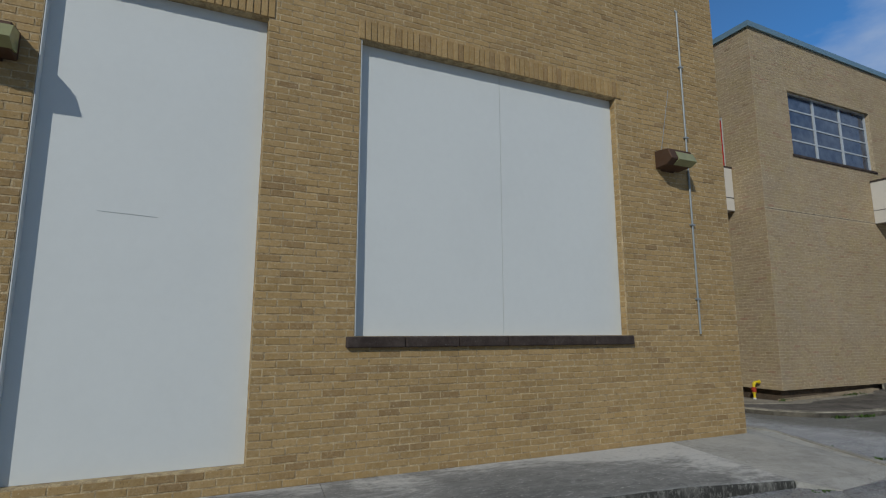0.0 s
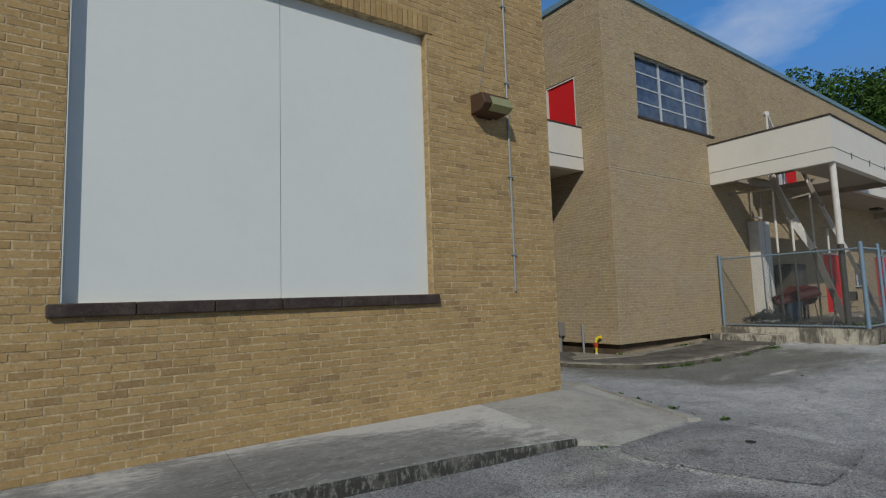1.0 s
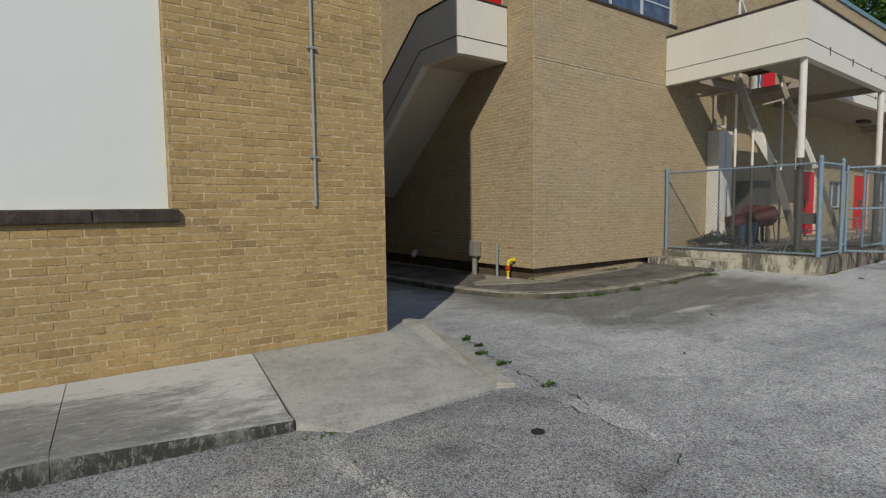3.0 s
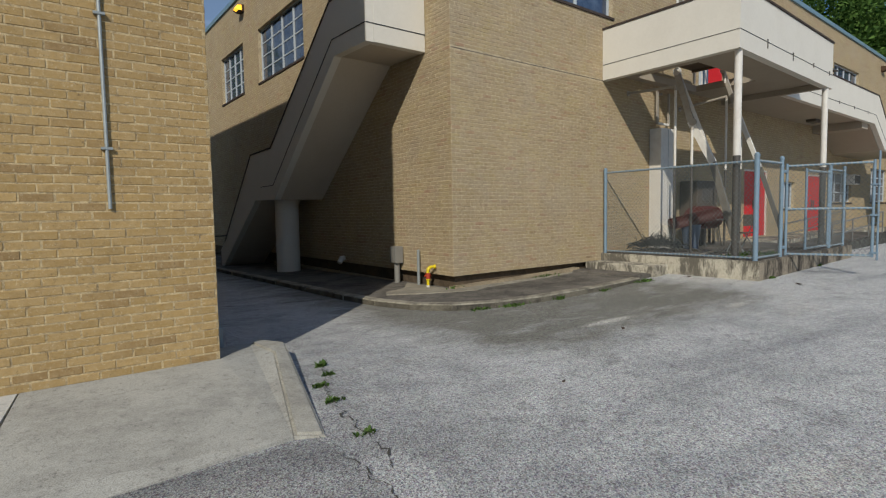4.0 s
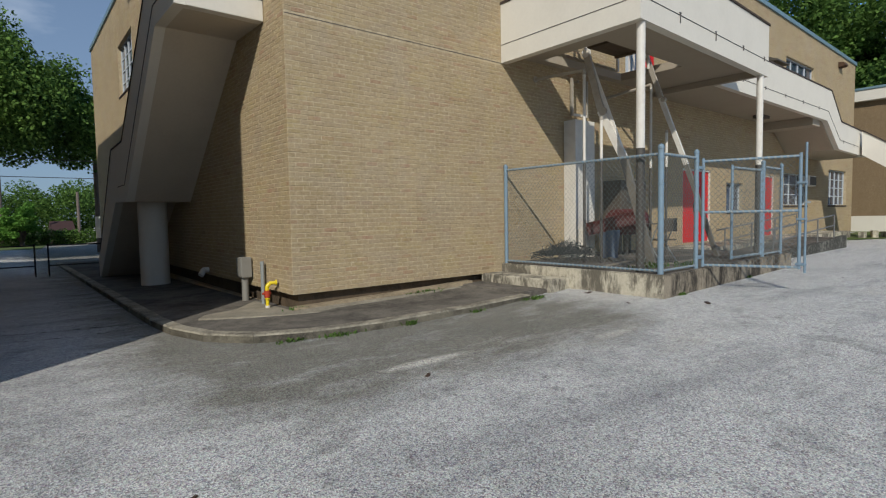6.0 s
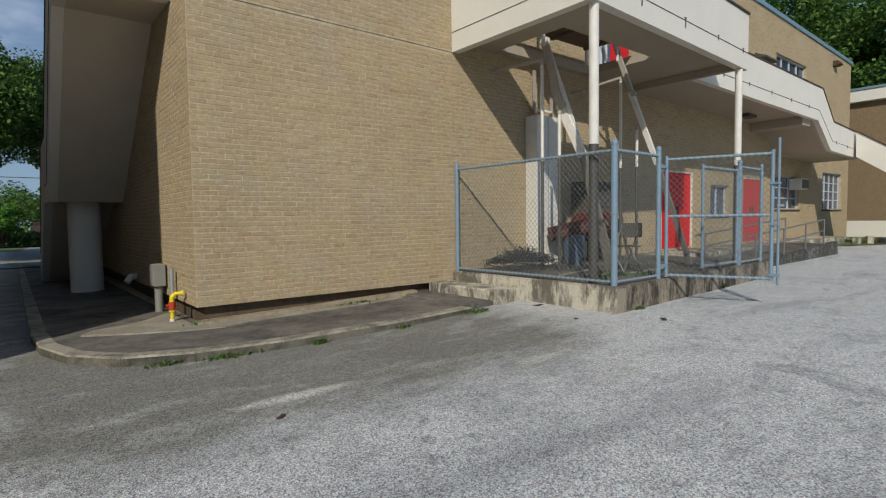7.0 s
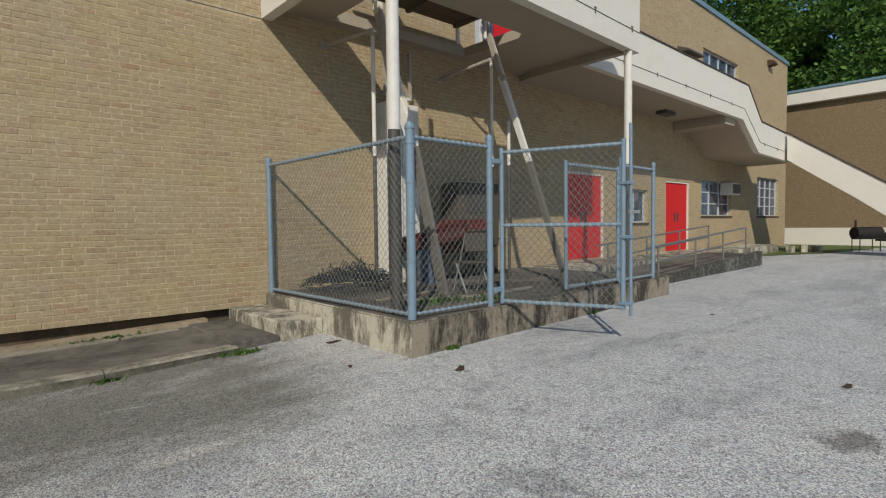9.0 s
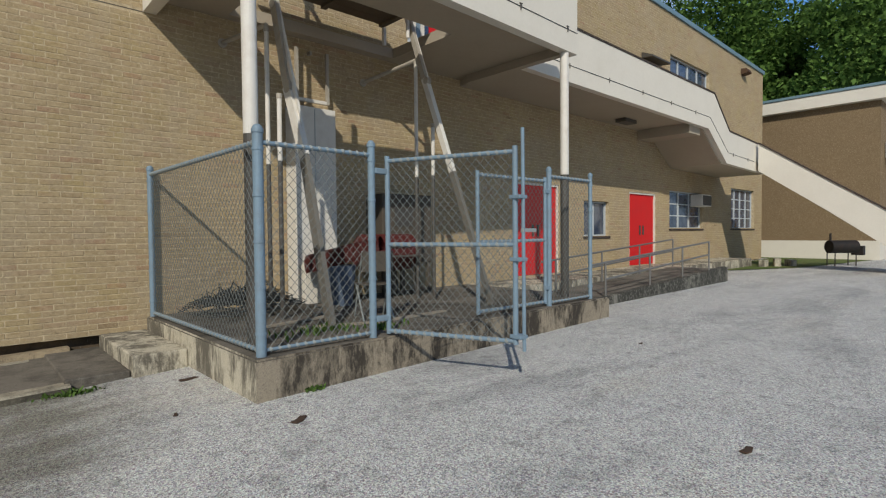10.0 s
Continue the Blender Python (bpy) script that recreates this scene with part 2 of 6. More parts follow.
SLAB_DARK_MOULD = concrete_mat("front_darkened_mouldy_concrete", (0.34, 0.29, 0.215, 1), (0.045, 0.038, 0.03, 1), 0.97, 1.5, True)
PLINTH = concrete_mat("recess_shade_brown_plinth", (0.13, 0.095, 0.06, 1), (0.05, 0.038, 0.026, 1), 0.8, 2.0)
GALV = plain_mat("galvanised_steel", (0.35, 0.38, 0.37, 1), 0.5, 0.35, vary=0.15, dirtiness=0.3, scale=12, dirt=(0.12, 0.1, 0.08, 1))
FASCIA = plain_mat("blue_metal_coping", (0.20, 0.31, 0.36, 1), 0.45, 0.3, scale=2)
WIN_FRAME = plain_mat("white_window_frame", (0.50, 0.54, 0.56, 1), 0.5, scale=5, dirtiness=0.3)
DARK = plain_mat("dark_interior", (0.03, 0.03, 0.032, 1), 0.9)
ROOFING = plain_mat("grey_roofing", (0.2, 0.2, 0.19, 1), 0.9)


def asphalt_mat(name="worn_asphalt", dark=0.0):
    """Stone-chip asphalt: wide wear and stains in colour, times a crisp chip pattern."""
    m = Mat(name, 0.93, spec=0.25)
    # wide wear, paler away from the hall
    x = m.math("MULTIPLY", m.math("SUBTRACT", m.axis(0), 7.3), 0.03)
    x = m.math("MINIMUM", m.math("MAXIMUM", x, -0.10), 0.10)
    x = m.math("ADD", x, m.math("MINIMUM", m.math("MAXIMUM", m.math("MULTIPLY", m.math("SUBTRACT", m.axis(0), 13.5), 0.016), 0.0), 0.06))
    w = m.math("ADD", m.math("ADD", m.math("MULTIPLY", m.noise(0.33, 7, 0.62), 0.4), m.math("MULTIPLY", m.noise(0.95, 10, 0.74, (1, 1, 1), 0.5), 0.6)), x)
    c = m.ramp(w, [(0.36, (0.34, 0.34, 0.325, 1)), (0.48, (0.64, 0.64, 0.62, 1)), (0.63, (0.93, 0.92, 0.875, 1))])
    # the alley is paler
    al = m.math("MINIMUM", m.math("MAXIMUM", m.math("MULTIPLY", m.math("SUBTRACT", m.axis(1), 6.3), 0.35), 0.0), 0.75)
    al = m.math("MULTIPLY", al, m.math("LESS_THAN", m.axis(0), 11.0))
    c = m.mix(al, c, (1.0, 0.985, 0.93, 1))
    # tyre-worn drifts and scuffs
    c = m.mix(m.ramp(m.noise(0.55, 8, 0.7, (0.45, 1.5, 1), 0.6), [(0.50, 0.0), (0.62, 0.5)]), c, (0.46, 0.46, 0.455, 1))
    c = m.mix(m.ramp(m.noise(5.5, 8, 0.78), [(0.54, 0.0), (0.66, 0.6)]), c, (0.30, 0.295, 0.28, 1))
    c = m.mix(m.ramp(m.noise(1.3, 9, 0.74, (0.6, 1.5, 1), 0.6), [(0.62, 0.0), (0.69, 0.65)]), c, (1.0, 0.97, 0.88, 1))
    c = m.mix(m.ramp(m.noise(0.8, 7, 0.7, (1, 1, 1), 0.8), [(0.58, 0.0), (0.72, 0.55)]), c, (0.27, 0.265, 0.25, 1))
    c = m.mix(m.ramp(m.noise(0.6, 6, 0.65, (0.4, 1.6, 1)), [(0.56, 0.0), (0.74, 0.35)]), c, (0.86, 0.77, 0.60, 1))
    # silt washed along the school pavement
    y = m.math("MULTIPLY", m.math("SUBTRACT", m.axis(1), 2.9), 0.5)
    xx = m.math("MULTIPLY", m.math("SUBTRACT", 17.2, m.axis(0)), 0.6)
    lim = m.math("MULTIPLY", m.math("MINIMUM", m.math("MAXIMUM", y, 0.0), 1.0), m.math("MINIMUM", m.math("MAXIMUM", xx, 0.0), 1.0))
    lim = m.math("MULTIPLY", lim, m.math("MINIMUM", m.math("MAXIMUM", m.math("MULTIPLY", m.math("SUBTRACT", m.axis(0), 9.0), 0.6), 0.0), 1.0))
    silt = m.ramp(m.math("MULTIPLY", lim, m.noise(1.7, 9, 0.74, (0.6, 1.4, 1))), [(0.20, 0.0), (0.48, 0.85)])
    c = m.mix(silt, c, (0.31, 0.295, 0.235, 1))

    def blot(cx, cy, kx, ky, rough, r0, r1, most, col, c):
        dx = m.math("MULTIPLY", m.math("SUBTRACT", m.axis(0), cx), kx)
        dy = m.math("MULTIPLY", m.math("SUBTRACT", m.axis(1), cy), ky)
        r = m.math("SQRT", m.math("ADD", m.math("MULTIPLY", dx, dx), m.math("MULTIPLY", dy, dy)))
        r = m.math("ADD", r, m.math("MULTIPLY", m.math("SUBTRACT", m.noise(3.0, 9, 0.74), 0.5), rough))
        return m.mix(m.ramp(r, [(r0, most), (r1, 0.0)]), c, col)

    # a scoured ring with a dark hollow, and pale scrapes
    c = blot(17.58, 1.28, 1.0, 1.3, 0.9, 0.25, 0.85, 0.6, (1.0, 0.97, 0.88, 1), c)
    c = blot(17.58, 1.28, 1.0, 1.3, 0.9, 0.10, 0.24, 0.75, (0.24, 0.21, 0.18, 1), c)
    c = blot(12.4, 4.74, 0.65, 3.4, 0.9, 0.16, 0.42, 0.85, (1.0, 0.95, 0.84, 1), c)
    c = blot(14.66, 4.09, 0.9, 3.0, 0.9, 0.16, 0.42, 0.6, (1.0, 0.95, 0.84, 1), c)
    for px, py in ((6.02, 3.15), (6.1, 2.75), (6.22, 2.4), (6.95, 2.2)):
        c = blot(px, py, 3.4, 1.5, 1.5, 0.02, 0.22, 0.7, (1.0, 0.98, 0.90, 1), c)
    c = blot(6.61, 3.0, 1.4, 1.4, 0.9, 0.05, 0.3, 0.6, (0.20, 0.19, 0.165, 1), c)
    if dark:
        c = m.mix(dark, c, (0.18, 0.18, 0.175, 1))
    # the chips
    v, v2 = m.voronoi(108), m.voronoi(240)
    chip = m.ramp(v.outputs["Color"], [(0.26, 0.10), (0.34, 0.49), (0.60, 0.69), (0.69, 1.0)])
    fine = m.ramp(v2.outputs["Color"], [(0.25, 0.18), (0.34, 0.54), (0.62, 0.72), (0.70, 1.0)])
    g = m.mix(0.4, chip, fine)
    g = m.mix(m.ramp(v.outputs["Distance"], [(0.5, 0.0), (0.85, 0.6)]), g, (0.14, 0.14, 0.14, 1))
    g = m.mix(0.10, g, v.outputs["Color"])
    clump = m.noise(26, 7, 0.82)
    g = m.mix(m.ramp(clump, [(0.54, 0.0), (0.70, 0.45)]), g, m.mix(0.7, g, (0.10, 0.10, 0.09, 1)))
    g = m.mix(m.ramp(clump, [(0.32, 0.25), (0.44, 0.0)]), g, (1.0, 0.99, 0.95, 1))
    c = m.mix(1.0, c, g, "MULTIPLY")
    m.colour(c)
    m.bump(m.math("ADD", v.outputs["Distance"], m.math("MULTIPLY", v2.outputs["Distance"], 0.5)), 0.5, 0.007)
    return m.m


ASPHALT = asphalt_mat()
ASPHALT_PATCH = asphalt_mat("patched_asphalt", 0.32)


def glass_mat(name, col, rough=0.06):
    m = Mat(name, rough, 0.0, 0.9)
    m.colour(m.mix(m.ramp(m.noise(3, 4), [(0.4, 0.0), (0.7, 0.5)]), col, m.mix(0.5, col, (0.3, 0.35, 0.4, 1))))
    m.bump(m.noise(2.5, 2), 0.04, 0.01)
    return m.m


GLASS = glass_mat("dark_window_glass", (0.035, 0.05, 0.085, 1))

# ---- building blocks ----


def mesh_from(bm, name, material):
    bm.normal_update()
    me = bpy.data.meshes.new(name)
    bm.to_mesh(me)
    bm.free()
    me.materials.append(material)
    return me


def part(name, bm, material, parent=None, label="", kind="", smooth=False):
    ob = new(name, mesh_from(bm, name, material))
    if parent:
        ob.parent = parent
    if smooth:
        for p in ob.data.polygons:
            p.use_smooth = True
    return tagged(ob, label, kind=kind)


def thing(name, label, category, at=(0, 0, 0), group="", kind=""):
    ob = new(name)
    ob.location = at
    ob.empty_display_size = 0.2
    return tagged(ob, label, category, group, kind)


def cuboid(bm, x0, x1, y0, y1, z0, z1, bevel=0.0):
    r = bmesh.ops.create_cube(bm, size=1)
    for v in r["verts"]:
        v.co = Vector(((x0 + x1) / 2 + v.co.x * (x1 - x0), (y0 + y1) / 2 + v.co.y * (y1 - y0), (z0 + z1) / 2 + v.co.z * (z1 - z0)))
    if bevel:
        bmesh.ops.bevel(bm, geom=list({e for v in r["verts"] for e in v.link_edges}), offset=bevel, segments=2, profile=0.5, affect="EDGES")
    return bm


def block(*a, bevel=0.0):
    return cuboid(bmesh.new(), *a, bevel=bevel)


def rod(bm, a, b, r, seg=10, r2=None):
    a, b = Vector(a), Vector(b)
    d = b - a
    m = Matrix.Translation((a + b) / 2) @ d.to_track_quat("Z", "Y").to_matrix().to_4x4()
    bmesh.ops.create_cone(bm, cap_ends=True, segments=seg, radius1=r, radius2=r if r2 is None else r2, depth=d.length, matrix=m)
    return bm


def beam(bm, a, b, w, h, up=(0, 0, 1)):
    """A rectangular bar from a to b, w across and h deep."""
    a, b = Vector(a), Vector(b)
    d = (b - a).normalized()
    s = d.cross(Vector(up)).normalized() * w / 2
    u = s.cross(d).normalized() * h / 2
    vs = [bm.verts.new(p + i * s + j * u) for p in (a, b) for i, j in ((-1, -1), (1, -1), (1, 1), (-1, 1))]
    for f in ((0, 1, 2, 3), (7, 6, 5, 4), (0, 4, 5, 1), (1, 5, 6, 2), (2, 6, 7, 3), (3, 7, 4, 0)):
        bm.faces.new([vs[i] for i in f])
    bmesh.ops.recalc_face_normals(bm, faces=bm.faces)
    return bm


def prism(bm, profile, fn0, fn1):
    """Joins two copies of a flat outline, placed by fn0 and fn1, into a solid."""
    a = [bm.verts.new(fn0(*p)) for p in profile]
    b = [bm.verts.new(fn1(*p)) for p in profile]
    n = len(profile)
    bm.faces.new(a)
    bm.faces.new(b[::-1])
    for i in range(n):
        bm.faces.new((a[i], b[i], b[(i + 1) % n], a[(i + 1) % n]))
    bmesh.ops.recalc_face_normals(bm, faces=bm.faces)
    return bm


COURSE, BRICK_L, JOINT = 0.0715, 0.2245, 0.0105


def brick_template(w, h, proud, back=0.012):
    """Vertices and faces of one brick face piece, w along u, h along z, standing proud of the mortar; chamfered by hand."""
    c = 0.004
    v = [(0, back, 0), (w, back, 0), (w, back, h), (0, back, h), (0, -proud + c, 0), (w, -proud + c, 0), (w, -proud + c, h), (0, -proud + c, h), (c, -proud, c), (w - c, -proud, c), (w - c, -proud, h - c), (c, -proud, h - c)]
    f = [(8, 9, 10, 11), (4, 5, 9, 8), (5, 6, 10, 9), (6, 7, 11, 10), (7, 4, 8, 11), (0, 1, 5, 4), (1, 2, 6, 5), (2, 3, 7, 6), (3, 0, 4, 7)]
    return v, f


def brick_field(u0, u1, z0, z1, top=None, holes=(), seed=3, soldier=()):
    """Rows of (u, z, w, h, proud) for a running bond between u0 and u1, left out in holes (u0, u1, z0, z1)."""
    rng = random.Random(seed)
    out = []
    row = 0
    z = z0
    while z + COURSE * 0.6 < z1:
        h = min(COURSE, z1 - z) - JOINT
        spans = [(u0, u1)]
        for a, b, c, d in holes:
            if c < z + COURSE * 0.5 < d:
                spans = [s for p, q in spans for s in ((p, min(q, a)), (max(p, b), q)) if s[1] - s[0] > 0.02]
        shift = (row % 2) * BRICK_L / 2 + rng.uniform(-0.012, 0.012)
        for p, q in spans:
            k = math.floor((p - u0 - shift) / BRICK_L)
            u = u0 + shift + k * BRICK_L
            while u < q - 0.015:
                a, b = max(u, p), min(u + BRICK_L, q)
                if b - a > 0.03 and (top is None or z + h < top((a + b) / 2)):
                    out.append((a + JOINT / 2 + rng.uniform(-0.002, 0.002), z + rng.uniform(-0.0018, 0.0018), b - a - JOINT, h, 0.003 + rng.uniform(-0.002, 0.0022)))
                u += BRICK_L
        z += COURSE
        row += 1
    return out


def joined_bricks(name, rows, place, material, parent, label=""):
    """All rows as one mesh; place(u, d, z) gives the world point at depth d behind the face."""
    verts, faces = [], []
    for u, z, w, h, proud in rows:
        v, f = brick_template(w, h, proud)
        n = len(verts)
        verts += [place(u + a, b, z + c) for a, b, c in v]
        faces += [tuple(n + i for i in q) for q in f]
    me = bpy.data.meshes.new(name)
    me.from_pydata(verts, [], faces)
    me.materials.append(material)
    ob = new(name, me)
    ob.parent = parent
    return tagged(ob, label, kind="stuff")


GROUND_LINE = ((-9.0, 0.10), (7.6, 0.085), (9.6, 0.045), (13.0, 0.035), (15.2, 0.06), (17.0, 0.135), (22.0, 0.165), (32.0, 0.25), (42.0, 0.29))


def ground_z(x, y):
    """Height of the yard: a shallow dip before the school corner, falling away into the alley."""
    z = GROUND_LINE[0][1] if x < GROUND_LINE[0][0] else GROUND_LINE[-1][1]
    for (a, za), (b, zb) in zip(GROUND_LINE, GROUND_LINE[1:]):
        if a <= x <= b:
            z = za + (zb - za) * (x - a) / (b - a)
    dip = max(0.0, min(1.0, (17.0 - x) / 3.0))
    return z - 0.02 * max(0.0, min(2.6, y - 4.0)) * dip - 0.014 * max(0.0, min(26.0, y - 6.6)) * (0.25 + 0.75 * dip)


# ---- plan ----
YA, XA, HA = 5.565, 7.62, 9.3
XB, YB, XBE, YBE = 12.48, 8.2, 41.4, 29.3


def roof_b(x):
    return 9.22 - 0.72 * (x - XB) / (XBE - XB)


# ---- ground ----
bm = bmesh.new()
gx = [-400, -150, -60, -25, -12, -6] + [-4 + 1.0 * i for i in range(0, 56)] + [60, 90, 160, 400]
gy = [-400, -150, -60, -25, -12, -6] + [-4 + 1.0 * i for i in range(0, 40)] + [45, 60, 90, 160, 400]
gv = [[bm.verts.new((x, y, ground_z(x, y) + 0.008 * noise.noise((x * 0.5, y * 0.5, 0)) * (1 if abs(x) < 60 and abs(y) < 60 else 0))) for y in gy] for x in gx]
for i in range(len(gx) - 1):
    for j in range(len(gy) - 1):
        bm.faces.new((gv[i][j], gv[i + 1][j], gv[i + 1][j + 1], gv[i][j + 1]))
tagged(part("ground", bm, ASPHALT, smooth=True), "worn grey asphalt yard with exposed pale aggregate", "ground", kind="structure")

# ---- building A: buff brick hall with blanked-off windows ----
TOP_A = 4.785
OPEN_L, OPEN_R = (-0.87, 0.98, 0.42, TOP_A), (1.95, 5.54, 1.565, TOP_A)
hall = thing("wall_south_hall", "buff brick hall wall with two blanked-off window openings", "wall", kind="structure")
bm = bmesh.new()
t = 0.30
for x0, x1, z0, z1 in ((-9, OPEN_L[0], -0.2, HA), (OPEN_L[1], OPEN_R[0], -0.2, HA), (OPEN_R[1], XA, -0.2, HA), (OPEN_L[0], OPEN_L[1], -0.2, OPEN_L[2]), (OPEN_L[0], OPEN_L[1], OPEN_L[3], HA), (OPEN_R[0], OPEN_R[1], -0.2, OPEN_R[2]), (OPEN_R[0], OPEN_R[1], OPEN_R[3], HA)):
    cuboid(bm, x0, x1, YA, YA + t, z0, z1)
part("masonry", bm, MORTAR_A, hall)
hall_e = thing("wall_east_hall", "buff brick side wall of the hall", "wall", kind="structure")
bm = block(XA - t, XA, YA + t + 0.002, 24.0, -0.6, HA)
part("masonry", bm, MORTAR_A, hall_e)
bm = block(-9, XA - t - 0.002, 23.7, 24.0, -0.6, HA)
cuboid(bm, -9.3, -9.002, YA, 24, -0.6, HA)
tagged(part("wall_north_hall", bm, BRICK_A), "plain brick back walls of the hall", "wall", kind="structure")
tagged(part("roof_hall", block(-9.3, XA + 0.02, YA - 0.02, 24.02, HA + 0.002, HA + 0.22), ROOFING), "flat roof of the brick hall", "roof", kind="structure")

# ---- building B: two-storey tan brick school block ----
WIN_S = (13.79, 17.38, 6.0, 7.72)
front = thing("wall_south_school", "tan brick front wall of the two-storey school block", "wall", kind="structure")
west = thing("wall_west_school", "tan brick side wall of the two-storey school block", "wall", kind="structure")
FRONT_HOLES = [WIN_S, (24.46, 26.24, 0.55, 2.74), (29.74, 31.40, 0.55, 2.74), (27.35, 28.6, 1.45, 2.40), (32.36, 35.02, 1.65, 2.92), (37.75, 40.4, 1.65, 3.25), (32.38, 35.55, 6.68, 7.32)]
WEST_HOLES = [(9.10, 10.12, 4.9, 7.1), (14.6, 18.2, 5.85, 7.55), (19.75, 22.4, 5.85, 7.55)]


def wall_with_holes(bm, u0, u1, z0, ztop, holes, put):
    us = sorted({u0, u1, *[h[0] for h in holes], *[h[1] for h in holes]})
    for a, b in zip(us, us[1:]):
        cuts = sorted((h[2], h[3]) for h in holes if h[0] < (a + b) / 2 < h[1])
        z = z0
        for c, d in cuts + [(None, None)]:
            zt = c if c is not None else None
            lo = [(a, z), (b, z)]
            hi = [(a, zt if zt is not None else ztop(a)), (b, zt if zt is not None else ztop(b))]
            prism(bm, [lo[0], lo[1], hi[1], hi[0]], lambda u, v: put(u, 0, v), lambda u, v: put(u, 0.3, v))
            z = d


def put_front(u, d, z):
    return Vector((u, YB + d, z))


def put_west(u, d, z):
    return Vector((XB + d, u, z))


bm = bmesh.new()
wall_with_holes(bm, XB, XBE, 0.32, lambda u: roof_b(u) - 0.12, FRONT_HOLES, put_front)
part("masonry", bm, MORTAR_B, front)
bm = bmesh.new()
wall_with_holes(bm, YB + 0.302, YBE, 0.32, lambda u: roof_b(XB) - 0.12, WEST_HOLES, put_west)
part("masonry", bm, MORTAR_B, west)
bm = block(XBE - 0.3, XBE, YB + 0.302, YBE, -0.3, 8.3)
cuboid(bm, XB + 0.302, XBE - 0.302, YBE - 0.3, YBE, -0.6, 8.3)
tagged(part("wall_north_school", bm, BRICK_B), "plain tan brick rear walls of the school block", "wall", kind="structure")
# recessed plinth under the brick, its brown darkened for the recess's shade
bm = block(XB + 0.13, XBE, YB + 0.13, YB + 0.29, -0.4, 0.318)
cuboid(bm, XB + 0.13, XB + 0.29, YB + 0.292, YBE, -0.8, 0.318)
tagged(part("plinth", bm, PLINTH), "stained concrete plinth under the brick school block, coloured dark for recess shade", "plinth", kind="structure")
bm = prism(bmesh.new(), [(XB - 0.01, 0.125), (14.2, 0.16), (16.1, 0.22), (16.1, -0.3), (XB - 0.01, -0.3)], lambda x, z: (x, YB - 0.05, z), lambda x, z: (x, YB + 0.125, z))
tagged(part("plinth_ledge", bm, LEDGE), "pale tan concrete ledge at the foot of the brick wall", "plinth", kind="structure")
bm = block(XB - 0.02, XB + 0.125, YB + 0.13, 17.5, -0.6, 0.06, bevel=0.02)
tagged(part("plinth_ledge", bm, LEDGE), "pale concrete ledge at the foot of the brick side wall", "plinth", kind="structure")
# roof slab and metal coping
bm = bmesh.new()
prism(bm, [(XB + 0.3, YB + 0.3), (XBE, YB + 0.3), (XBE, YBE), (XB + 0.3, YBE)], lambda x, y: (x, y, roof_b(x) - 0.35), lambda x, y: (x, y, roof_b(x) - 0.15))
tagged(part("roof_school", bm, ROOFING), "flat roof of the school block", "roof", kind="structure")
coping = thing("roof_coping", "weathered blue metal coping along the roof edge", "coping", kind="structure")
bm = bmesh.new()
prism(bm, [(XB - 0.06, YB - 0.06), (XBE + 0.05, YB - 0.06), (XBE + 0.05, YB + 0.34), (XB - 0.06, YB + 0.34)], lambda x, y: (x, y, roof_b(x) - 0.115), lambda x, y: (x, y, roof_b(x) + 0.03))
part("front_coping", bm, FASCIA, coping)
part("side_coping", block(XB - 0.06, XB + 0.34, YB + 0.342, YBE + 0.05, roof_b(XB) - 0.115, roof_b(XB) + 0.03), FASCIA, coping)

# ---- balcony and concrete stair on the west side ----
XS = 11.18
stair = thing("concrete_stair", "cream-painted concrete outdoor stair with solid parapet", "stair", (XS, 10, 0))
stair.matrix_world = Matrix()
outer = [(8.95, 4.57), (10.2, 4.60), (13.72, 1.91), (15.15, 1.93), (18.66, -0.2), (18.72, 0.45), (18.2, 0.72), (15.40, 3.16), (13.86, 3.19), (10.35, 5.66), (8.95, 5.66)]
bm = prism(bmesh.new(), outer, lambda y, z: (XS, y, z), lambda y, z: (XS + 0.16, y, z))
part("parapet", bm, WHITE_WALL, stair)
soff = [(8.95 + 0.162, 4.575), (10.2, 4.605), (13.72, 1.915), (15.15, 1.935), (18.66, -0.2), (18.66, 0.05), (15.1, 2.15), (13.8, 2.15), (10.25, 4.85), (8.95 + 0.162, 4.85)]
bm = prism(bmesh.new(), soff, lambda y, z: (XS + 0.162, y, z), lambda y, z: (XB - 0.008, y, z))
part("flight", bm, STAIR_SOFFIT_SHADED, stair)
part("end_parapet", block(XS + 0.162, XB - 0.008, 8.95, 9.11, 4.575, 5.66, bevel=0.01), WHITE_WALL, stair)
bm = rod(bmesh.new(), (11.85, 14.65, -0.3), (11.85, 14.65, 1.925), 0.31, 36)
tagged(part("stair_column", bm, WHITE_WALL, smooth=False), "thick round painted concrete column under the stair", "column")

# ---- canopy over the fenced platform ----
XC0, XC1, YC, ZC0, ZCT = 17.0, 22.8, 5.16, 4.50, 5.64
YW = 6.5
ZS = 4.69
YC1 = 5.40  # the front edge runs slightly askew to the school wall
SKEW = (YC1 - YC) / (XC1 - XC0)


def yc(x):
    return YC + SKEW * (x - XC0)


